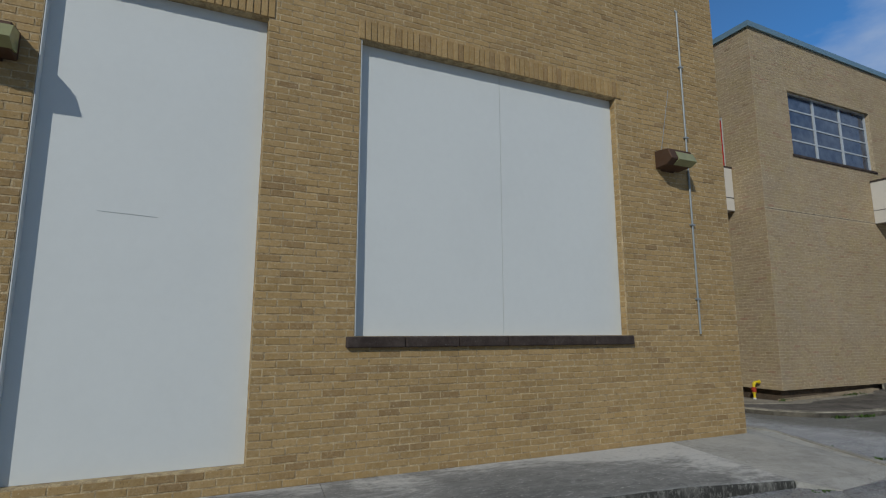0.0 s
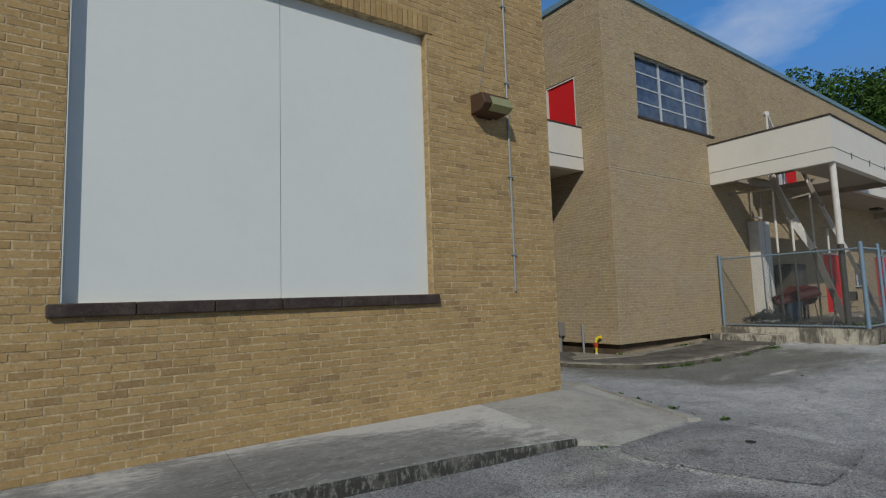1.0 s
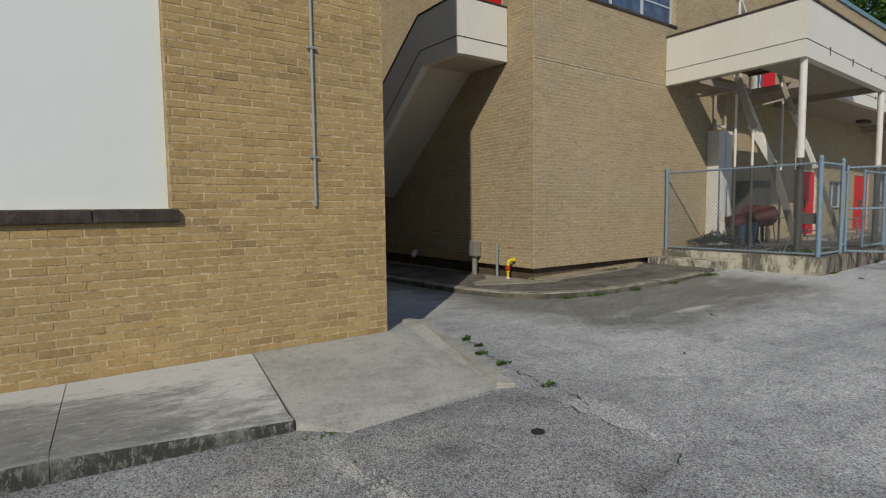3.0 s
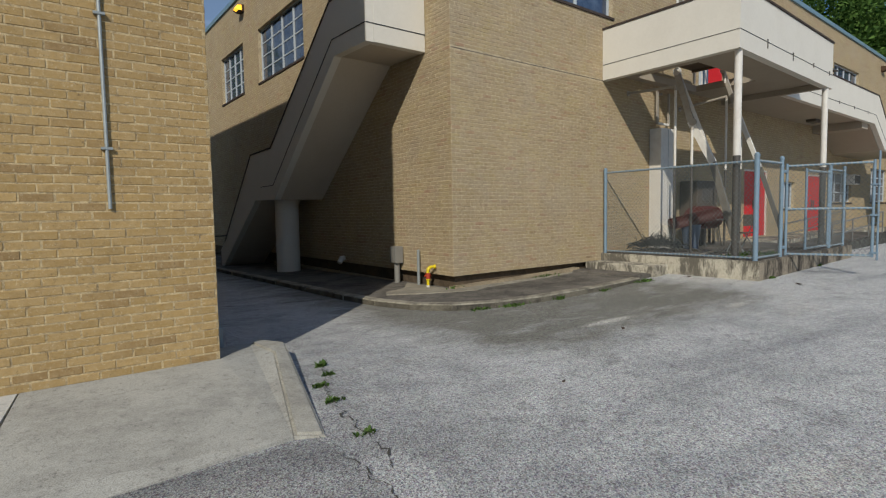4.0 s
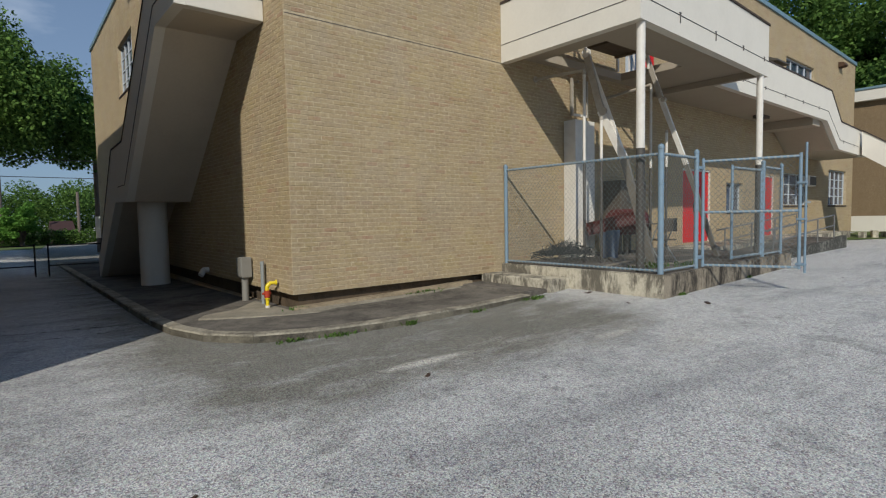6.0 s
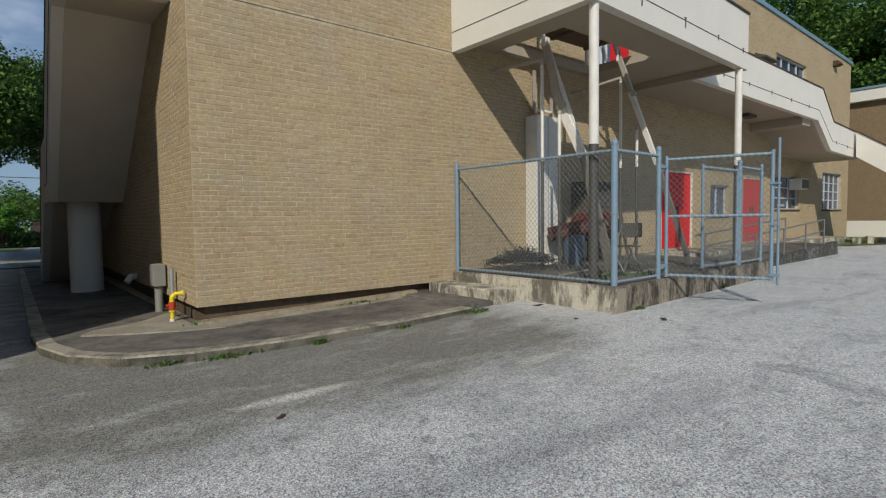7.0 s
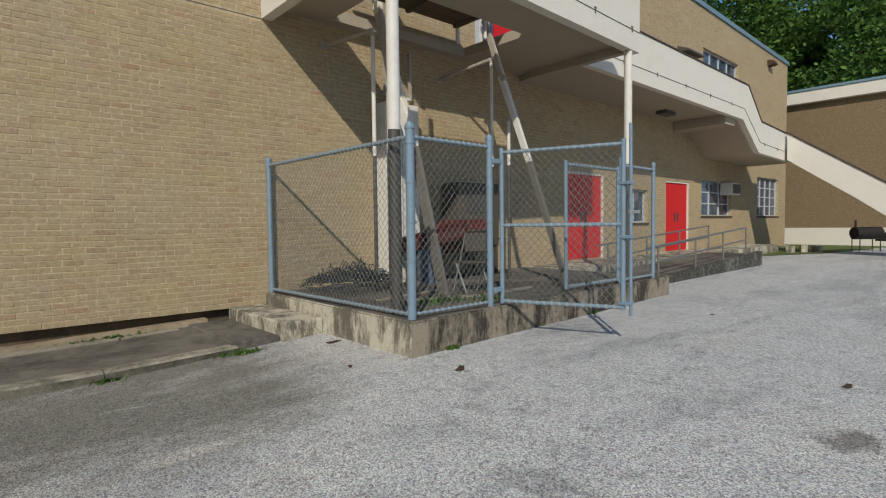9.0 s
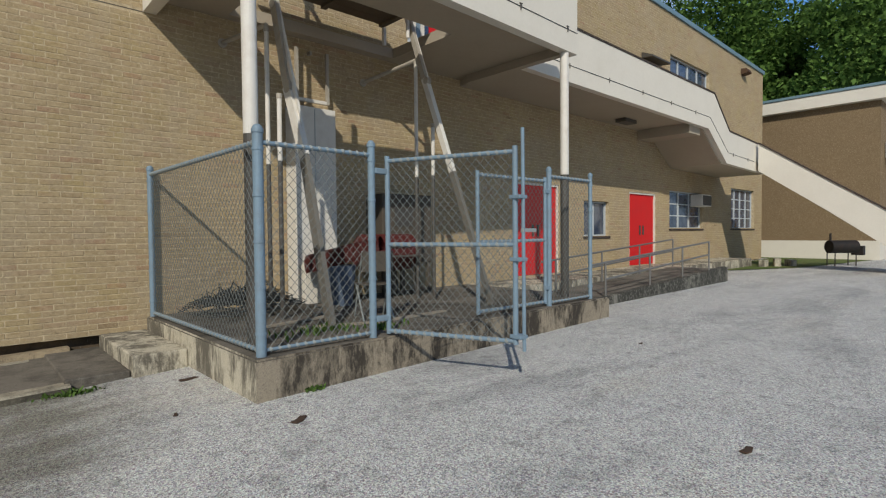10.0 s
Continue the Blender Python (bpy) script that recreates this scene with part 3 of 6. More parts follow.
canopy = thing("concrete_canopy", "cream-painted concrete balcony with solid parapet on steel columns", "balcony")
bm = prism(bmesh.new(), [(XC0, YB - 0.008), (XC0, YC), (XC1, YC1), (XC1, YC1 + 0.16), (XC0 + 0.16, YC + 0.166), (XC0 + 0.16, YB - 0.008)], lambda x, y: (x, y, ZC0 + 0.003), lambda x, y: (x, y, ZCT))
part("parapet", bm, WHITE_WALL, canopy)
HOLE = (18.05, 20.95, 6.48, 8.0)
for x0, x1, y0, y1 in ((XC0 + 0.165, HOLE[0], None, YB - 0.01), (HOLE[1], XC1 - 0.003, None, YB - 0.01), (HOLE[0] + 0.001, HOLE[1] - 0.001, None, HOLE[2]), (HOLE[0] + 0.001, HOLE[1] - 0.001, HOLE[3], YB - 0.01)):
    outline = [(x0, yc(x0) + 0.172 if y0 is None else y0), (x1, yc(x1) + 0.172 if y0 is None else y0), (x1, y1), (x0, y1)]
    part("soffit_slab", prism(bmesh.new(), outline, lambda x, y: (x, y, ZS), lambda x, y: (x, y, ZS + 0.17)), SOFFIT_SHADED, canopy)
part("end_beam", block(XC1 - 0.14, XC1, YC1 + 0.17, YB - 0.3, ZC0 + 0.04, ZS - 0.002), SOFFIT_SHADED, canopy)

cap = prism(bmesh.new(), [(XC0 - 0.02, YC - 0.025), (XC1 + 0.02, YC1 - 0.025), (XC1 + 0.02, YC1 + 0.19), (XC0 + 0.19, YC + 0.196), (XC0 + 0.19, YB - 0.01), (XC0 - 0.02, YB - 0.01)], lambda x, y: (x, y, ZCT + 0.003), lambda x, y: (x, y, ZCT + 0.045))
part("parapet_cap", cap, BROWN_STONE, canopy, "dark brown coping strip")
bm = beam(bmesh.new(), (XC0, YC - 0.003, 4.85), (XC1, YC1 - 0.003, 4.85), 0.010, 0.009)
beam(bm, (XC0 - 0.003, YB - 0.02, 4.85), (XC0 - 0.003, YC, 4.85), 0.010, 0.009)
part("drip_groove", bm, DARK, canopy, "dark drip groove")
for x in (18.35, 19.85, 21.25, 22.5):
    bm = rod(bmesh.new(), (x, yc(x) - 0.010, 4.89), (x, yc(x) - 0.010, 4.72 if x < 20 else 4.80), 0.010, 8)
    beam(bm, (x - 0.03, yc(x) - 0.010, 4.89), (x + 0.03, yc(x) - 0.010, 4.89), 0.014, 0.014)
    part("drip_hook", bm, BARE_STEEL, canopy, "rusty steel hook")
for x, y in ((17.18, 5.26), (22.53, 5.47)):
    col = part("steel_column", rod(bmesh.new(), (x, y, 2.51), (x, y, ZC0), 0.07, 20), WHITE_STEEL, canopy)
    part("bare_column_foot", rod(bmesh.new(), (x, y, 0.49), (x, y, 2.508), 0.068, 20), BARE_STEEL, col)
OLD_WOOD = plain_mat("old_brown_planks", (0.13, 0.095, 0.06, 1), 0.85, vary=0.3, dirtiness=0.5, scale=4, dirt=(0.05, 0.035, 0.025, 1))
hatch = thing("hatch_lid", "brown plank lid propped over the balcony opening", "hatch")
for i in range(6):
    part("plank", block(18.35, 20.79, 6.62 + i * 0.23, 6.62 + i * 0.23 + 0.222, 5.215, 5.245), OLD_WOOD, hatch)
for x in (18.45, 19.55, 20.68):
    part("batten", block(x - 0.045, x + 0.045, 6.64, 7.98, 5.165, 5.213), OLD_WOOD, hatch)
for x in (18.40, 20.73):
    part("prop", block(x - 0.03, x + 0.03, 7.93, 7.98, ZS + 0.17, 5.163) if x > 20 else block(x - 0.03, x + 0.03, 6.40, 6.46, ZS + 0.17, 5.213), WHITE_STEEL, hatch, "white steel prop")

# ---- upper walkway and far stair ----
walkway = thing("upper_walkway", "cream-painted concrete walkway with stair at its end", "walkway")
prof = [(XC1 + 0.01, 4.56), (31.1, 4.5), (32.5, 3.62), (35.4, 3.55), (36.3, 3.55), (36.3, 4.45), (32.7, 4.6), (31.5, 5.55), (XC1 + 0.01, 5.66)]
part("parapet", prism(bmesh.new(), prof, lambda x, z: (x, YW, z), lambda x, z: (x, YW + 0.15, z)), WHITE_WALL, walkway)
part("soffit", block(XC1 + 0.01, 31.0, YW + 0.152, YB - 0.01, 4.57, 4.77), SOFFIT_SHADED, walkway)
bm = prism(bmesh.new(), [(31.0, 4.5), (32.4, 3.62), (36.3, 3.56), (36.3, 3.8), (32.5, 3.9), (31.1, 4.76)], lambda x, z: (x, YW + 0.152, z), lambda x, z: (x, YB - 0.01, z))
part("landing", bm, SOFFIT_SHADED, walkway)
fl = [(6.40, 4.47), (6.40, 3.56), (4.47, 2.17), (2.88, 0.95), (1.9, 0.22), (1.0, 0.22), (1.0, 0.70), (2.86, 2.02)]
bm = prism(bmesh.new(), fl, lambda y, z: (35.0, y, z), lambda y, z: (35.15, y, z))
part("flight_parapet", bm, WHITE_WALL, walkway)
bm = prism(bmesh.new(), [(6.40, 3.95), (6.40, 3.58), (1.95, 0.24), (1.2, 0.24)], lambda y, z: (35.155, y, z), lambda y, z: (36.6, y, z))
part("flight", bm, SOFFIT_SHADED, walkway)
cap = bmesh.new()
beam(cap, (35.07, 6.40, 4.49), (35.07, 1.0, 0.72), 0.2, 0.04)
pts = [(XC1 + 0.02, 5.66), (31.5, 5.55), (32.7, 4.6), (36.3, 4.45)]
for (a, b), (c, d) in zip(pts, pts[1:]):
    beam(cap, (a, YW + 0.075, b + 0.02), (c, YW + 0.075, d + 0.02), 0.19, 0.04)
part("parapet_cap", cap, BROWN_STONE, walkway, "dark brown coping strip")
g = bmesh.new()
pts = [(XC1 + 0.02, 4.89), (31.2, 4.83), (32.6, 3.95), (35.0, 3.87)]
for (a, b), (c, d) in zip(pts, pts[1:]):
    beam(g, (a, YW - 0.004, b), (c, YW - 0.004, d), 0.010, 0.010)
part("drip_groove", g, DARK, walkway, "dark drip groove")
for x, z in ((24.2, 4.88), (25.7, 4.87), (27.2, 4.86), (28.7, 4.85), (30.2, 4.84), (33.0, 3.93), (34.3, 3.89)):
    part("drip_hook", rod(bmesh.new(), (x, YW - 0.010, z + 0.04), (x, YW - 0.010, z - 0.06), 0.010, 8), BARE_STEEL, walkway, "rusty steel hook")
part("cross_beam", block(30.2, 30.9, YW + 0.16, YB - 0.012, 4.30, 4.565), SOFFIT_SHADED, walkway)


# ---- platform, steps, ramp, pavements ----
ZP = 0.50
platform = thing("platform", "stained concrete platform raised above the yard", "platform", kind="structure")
bm = prism(bmesh.new(), [(16.96, 4.72), (22.98, 4.92), (22.98, YB + 0.06), (16.96, YB + 0.06)], lambda x, y: (x, y, -0.2), lambda x, y: (x, y, ZP))
bmesh.ops.bevel(bm, geom=[e for e in bm.edges if all(v.co.z > 0 for v in e.verts)], offset=0.02, segments=2, affect="EDGES")
bm.normal_update()
# front faces: mould streaks, plus darkness by facing put into the base colour
for fc in bm.faces:
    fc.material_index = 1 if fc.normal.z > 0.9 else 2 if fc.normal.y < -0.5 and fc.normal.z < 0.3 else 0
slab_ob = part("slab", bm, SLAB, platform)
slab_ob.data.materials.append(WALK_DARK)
slab_ob.data.materials.append(SLAB_DARK_MOULD)
part("landing", prism(bmesh.new(), [(22.985, 7.05), (36.5, 7.05), (36.5, YB + 0.06), (22.985, YB + 0.06)], lambda x, y: (x, y, -0.2), lambda x, y: (x, y, 0.5 if x < 24 else 0.56)), SLAB, platform)
step = thing("concrete_step", "worn concrete step beside the platform", "step")
part("tread", block(16.42, 16.955, 6.50, 8.24, -0.1, 0.33, bevel=0.02), SLAB, step)
part("lower_tread", block(15.85, 16.415, 6.58, 8.24, -0.1, 0.175, bevel=0.015), WALK_DARK, step)

ramp = thing("access_ramp", "concrete access ramp with low solid kerb wall", "ramp")
bm = prism(bmesh.new(), [(23.5, 0.05), (30.0, 0.05), (30.0, 0.565), (23.5, 0.29)], lambda x, z: (x, 5.80, z), lambda x, z: (x, 7.045, z))
part("slope", bm, WALK_DARK, ramp)
bm = prism(bmesh.new(), [(23.4, 0.05), (30.15, 0.05), (30.15, 0.62), (23.4, 0.30)], lambda x, z: (x, 5.63, z), lambda x, z: (x, 5.795, z))
part("kerb_wall", bm, KERB, ramp)
RAIL = plain_mat("grey_painted_rail", (0.20, 0.20, 0.19, 1), 0.5, 0.4, scale=8, dirtiness=0.4)
for label, y, xs in (("grey pipe handrail on the ramp", 5.72, (24.22, 26.0, 27.6, 29.14)), ("grey pipe handrail along the landing", 6.98, (24.4, 26.2, 28.0, 29.9))):
    rail = thing("handrail", label, "handrail", group="ramp handrails")

    def top(x):
        return 0.98 + (x - 24.22) * 0.063

    for x in xs:
        part("post", rod(bmesh.new(), (x, y, 0.30 + (x - 24.2) * 0.05), (x, y, top(x)), 0.021), RAIL, rail)
    for dz in (0.0, -0.32):
        part("rail", rod(bmesh.new(), (xs[0] - (0.5 if dz == 0 else 0), y, top(xs[0]) + dz - (0.03 if dz == 0 else 0)), (xs[-1], y, top(xs[-1]) + dz), 0.021), RAIL, rail)

# pavement round the school corner: an edged slab with a curved kerb
edge = [(10.72, 29.0), (10.72, 16.0), (10.72, 9.2), (10.78, 8.2), (10.98, 7.45), (11.40, 6.90), (12.05, 6.62), (13.0, 6.50), (14.6, 6.47), (15.9, 6.50)]


def pave_z(x, y):
    return ground_z(x, y) + (0.105 if x < 14 else 0.105 - 0.02 * (x - 14))


def strip(outer, inner, drop, skirt):
    b = bmesh.new()
    rows = []
    for (x, y), (u, v) in zip(outer, inner):
        z0, z1 = pave_z(x, y), pave_z(x, y)
        rows.append([b.verts.new(p) for p in ((x, y, z0 - skirt), (x, y, z0 - 0.02), (x + (u - x) * 0.08, y + (v - y) * 0.08, z0), (u, v, z1 + drop), (u, v, z1 - skirt))])
    for p, q in zip(rows, rows[1:]):
        # the upright outer face takes the second, darker concrete
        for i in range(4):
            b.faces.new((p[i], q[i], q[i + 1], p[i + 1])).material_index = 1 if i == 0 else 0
    b.faces.new(rows[0])
    b.faces.new(rows[-1][::-1])
    bmesh.ops.recalc_face_normals(b, faces=b.faces)
    return b


def offset(pts, d):
    out = []
    for i, p in enumerate(pts):
        a, c = Vector(pts[max(0, i - 1)]), Vector(pts[min(len(pts) - 1, i + 1)])
        t = (c - a).normalized()
        out.append((p[0] - t.y * d, p[1] + t.x * d))
    return out


pave = thing("pavement_school", "dark stained concrete pavement with a curved kerb", "pavement", kind="structure")
inner = offset(edge, 0.17)
for (a, b), (c, d) in zip(zip(edge, inner), list(zip(edge, inner))[1:]):
    n = max(1, int((Vector(c) - Vector(a)).length / 1.5))
    for k in range(n):
        f0, f1 = k / n + (0.004 if n > 1 or k else 0), (k + 1) / n - 0.006
        lerp = lambda p, q, f: (p[0] + (q[0] - p[0]) * f, p[1] + (q[1] - p[1]) * f)
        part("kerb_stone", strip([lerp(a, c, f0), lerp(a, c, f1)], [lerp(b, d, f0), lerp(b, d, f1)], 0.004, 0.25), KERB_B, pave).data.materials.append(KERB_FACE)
wallside = [(XB + 0.08, y) for _, y in edge[:3]] + [(XB + 0.08, 8.7), (XB + 0.08, YB + 0.08), (XB + 0.4, YB + 0.08), (XB + 0.8, YB + 0.08), (13.6, YB + 0.08), (14.8, YB + 0.08), (15.9, YB + 0.08)]
bm = bmesh.new()
ra = [bm.verts.new((x, y, pave_z(x, y) - 0.004)) for x, y in offset(edge, 0.172)]
rb = [bm.verts.new((x, y, pave_z(x, y) + 0.02)) for x, y in wallside]
for i in range(len(ra) - 1):
    bm.faces.new((ra[i], rb[i], rb[i + 1], ra[i + 1]))
bmesh.ops.subdivide_edges(bm, edges=bm.edges[:], cuts=2)
part("pavement_slab", bm, WALK_DARK, pave)

PALE_CEMENT = concrete_mat("pale_cement_wash", (0.40, 0.36, 0.275, 1), (0.22, 0.195, 0.15, 1), 0.75, 2.2)
bm = prism(bmesh.new(), [(15.7, 8.12), (15.7, 8.02), (14.2, 7.97), (13.1, 7.93), (12.7, 7.76), (12.2, 7.9), (11.7, 8.15), (11.2, 8.5), (11.35, 8.75), (11.9, 9.0), (12.44, 9.7), (12.44, 8.13)], lambda x, y: (x, y, pave_z(x, y) + 0.027), lambda x, y: (x, y, pave_z(x, y) - 0.03))
part("cement_wash", bm, PALE_CEMENT, pave, "pale cement wash at the foot of the wall")

# sidewalk and ramp pad along the hall
sidewalk = thing("pavement_hall", "pale worn concrete sidewalk with dark stains along the brick hall", "pavement", kind="structure")


def yk(x):
    return 4.07 - 0.095 * (max(x, 0.0) - 3.7)


def zk(x):
    return 0.22 - 0.045 * max(0.0, min(1.2, x - 4.74))


joints = [(-9.0, -9.0), (-4.6, -4.7), (-3.0, -3.1), (-1.45, -1.55), (0.1, 0.0), (1.65, 1.52), (3.2, 3.08), (4.74, 4.66), (6.17, 5.96)]
for (w0, k0), (w1, k1) in zip(joints, joints[1:]):
    bm = bmesh.new()
    e = 0.003
    pts = [(w0 + e, YA - 0.004, 0.205), (w1 - e, YA - 0.004, 0.205), (k1 - e, yk(k1) + 0.1155, zk(k1) + 0.001), (k0 + e, yk(k0) + 0.1155, zk(k0) + 0.001)]
    prism(bm, pts, lambda x, y, z: (x, y, z), lambda x, y, z: (x, y, -0.25))
    part("concrete_slab", bm, WALK, sidewalk)
    bm = bmesh.new()
    ring = []
    for k in (k0 + e / 2, k1 - e / 2):
        ring.append([bm.verts.new((k, yk(k) + d, zk(k) + dz if dz > -0.2 else -0.25)) for d, dz in ((0.115, 0.001), (0.035, -0.001), (0.012, -0.010), (0.0, -0.032), (-0.014, -0.3), (0.115, -0.3))])
    for i in range(6):
        f = bm.faces.new((ring[0][i], ring[0][(i + 1) % 6], ring[1][(i + 1) % 6], ring[1][i]))
        f.material_index = 1 if i < 2 else 0
    bm.faces.new(ring[0])
    bm.faces.new(ring[1][::-1])
    bmesh.ops.recalc_face_normals(bm, faces=bm.faces)
    part("kerb", bm, KERB, sidewalk, "mouldy kerb with a worn rounded edge").data.materials.append(WALK)
bm = prism(bmesh.new(), [(6.178, YA - 0.004, 0.205), (XA + 0.012, YA - 0.004, 0.205), (XA + 0.012, 6.05, 0.19), (8.04, 6.05, 0.19), (8.07, 5.45, 0.20), (7.56, 3.70, 0.105), (6.26, 3.60, 0.092), (5.97, yk(5.96), 0.15)], lambda x, y, z: (x, y, z), lambda x, y, z: (x, y, -0.25))
part("ramp_pad", bm, PAD, sidewalk)
bm = prism(bmesh.new(), [(8.073, 5.45, 0.212), (7.563, 3.70, 0.125), (7.74, 3.62, 0.108), (8.31, 5.78, 0.215), (8.20, 6.05, 0.205), (8.045, 6.05, 0.205)], lambda x, y, z: (x, y, z), lambda x, y, z: (x + 0.01, y, -0.25))
bmesh.ops.bevel(bm, geom=[d for d in bm.edges if all(v.co.z > 0 for v in d.verts)], offset=0.02, segments=2, affect="EDGES")
part("side_kerb", bm, KERB_CLEAN, sidewalk, "pale clean concrete kerb lip")

# ---- hall details ----
for name, (x0, x1, z0, z1), seam in (("blanking_panel_tall", OPEN_L, None), ("blanking_panel_wide", OPEN_R, 3.76)):
    pan = thing("blanking_panel", "flat white painted panel closing a window opening", "panel", group="blanked windows")
    if seam:
        part("sheet", block(x0 + 0.002, seam - 0.003, YA + 0.11, YA + 0.15, z0 + 0.002, z1 - 0.002), WHITE_PANEL, pan)
        part("sheet", block(seam + 0.003, x1 - 0.002, YA + 0.11, YA + 0.15, z0 + 0.002, z1 - 0.002), WHITE_PANEL, pan)
    else:
        part("sheet", block(x0 + 0.002, x1 - 0.002, YA + 0.11, YA + 0.15, z0 + 0.002, z1 - 0.002), WHITE_PANEL, pan)
        part("hairline_crack", beam(bmesh.new(), (-0.35, YA + 0.1085, 2.66), (0.12, YA + 0.1085, 2.64), 0.002, 0.003), GALV, pan, "thin grey crack")
    part("reveal", block(x0 + 0.003, x0 + 0.012, YA + 0.004, YA + 0.108, z0 + 0.004, z1 - 0.004), WHITE_PANEL, pan)
sill = thing("stone_sill", "dark brown weathered stone sill under the blanked window", "sill")
for i in range(6):
    w = (5.60 - 1.86) / 6
    part("sill_stone", block(1.86 + i * w + 0.002, 1.86 + (i + 1) * w - 0.002, YA - 0.055, YA + 0.105, 1.452, 1.563, bevel=0.014), BROWN_STONE, sill)

RUST = plain_mat("rusty_brown_metal", (0.10, 0.055, 0.03, 1), 0.7, 0.3, vary=0.3, dirtiness=0.6, scale=14)
LENS = plain_mat("yellowed_lens", (0.30, 0.30, 0.14, 1), 0.25, dirtiness=0.4, scale=10)
AMBER = Mat("amber_glow", 0.4)
AMBER.colour((0.9, 0.5, 0.05, 1))
AMBER.b.inputs["Emission Color"].default_value = (1.0, 0.5, 0.03, 1)
AMBER.b.inputs["Emission Strength"].default_value = 1.6


def wall_lamp(at, turn, label, lens=None, s=1.0):
    """A wedge-shaped wall pack: housing, sloped lens, back plate; built facing -y."""
    L = thing("wall_lamp", label, "lamp", at)
    L.rotation_euler = (0, 0, radians(turn))
    b = prism(bmesh.new(), [(0.0, 0.13), (-0.24, 0.10), (-0.30, -0.05), (-0.20, -0.12), (0.0, -0.13)], lambda y, z: (-0.22 * s, y * s, z * s), lambda y, z: (0.22 * s, y * s, z * s))
    bmesh.ops.bevel(b, geom=b.edges[:], offset=0.01, segments=1, affect="EDGES")
    part("housing", b, RUST, L)
    b = prism(bmesh.new(), [(-0.10, 0.085), (-0.255, 0.065), (-0.315, -0.06), (-0.21, -0.115), (-0.1, -0.1)], lambda y, z: (-0.10 * s, y * s, z * s), lambda y, z: (0.235 * s, y * s, z * s))
    part("lens", b, lens or LENS, L)
    part("back_plate", block(-0.12 * s, 0.12 * s, -0.012, 0.0, -0.15 * s, 0.15 * s), RUST, L)
    return L


wall_lamp((6.42, YA - 0.008, 3.99), 0, "rusty wall lamp with a yellowed lens on the brick hall")
wall_lamp((-1.22, YA - 0.008, 3.98), 0, "rusty wall lamp beside the tall blanked window")
wall_lamp((XB - 0.008, 19.6, 8.62), -90, "wall lamp glowing amber under the roof edge", AMBER.m, 0.9)
wall_lamp((38.9, YB - 0.008, 8.0), 0, "brown wall lamp high on the school wall", RUST, 0.9)

conduit = thing("conduit", "galvanised steel conduit running up the brick wall", "conduit")
part("pipe", rod(bmesh.new(), (6.83, YA - 0.022, 1.58), (6.83, YA - 0.022, 6.40), 0.014, 10), GALV, conduit)
part("elbow", rod(bmesh.new(), (6.83, YA - 0.03, 6.40), (6.83, YA + 0.02, 6.46), 0.018, 10), GALV, conduit)
for z in (2.05, 3.1, 4.4, 5.5):
    part("strap", block(6.79, 6.87, YA - 0.04, YA - 0.006, z, z + 0.02), GALV, conduit)
bm = rod(bmesh.new(), (6.33, YA - 0.012, 4.12), (6.55, YA - 0.012, 5.1), 0.004, 6)
tagged(part("thin_wire", bm, GALV), "thin loose wire rising from the wall lamp", "wire")

spout = thing("downspout", "grey painted downspout on the corner of the hall", "downspout")
part("pipe", block(XA + 0.01, XA + 0.12, 6.35, 6.47, 0.34, 9.2, bevel=0.008), GALV, spout)
part("boot", block(XA + 0.012, XA + 0.24, 6.33, 6.49, 0.05, 0.335, bevel=0.01), GALV, spout)
for z in (1.6, 3.2, 5.0):
    part("strap", block(XA + 0.006, XA + 0.126, 6.33, 6.49, z, z + 0.05), GALV, spout)

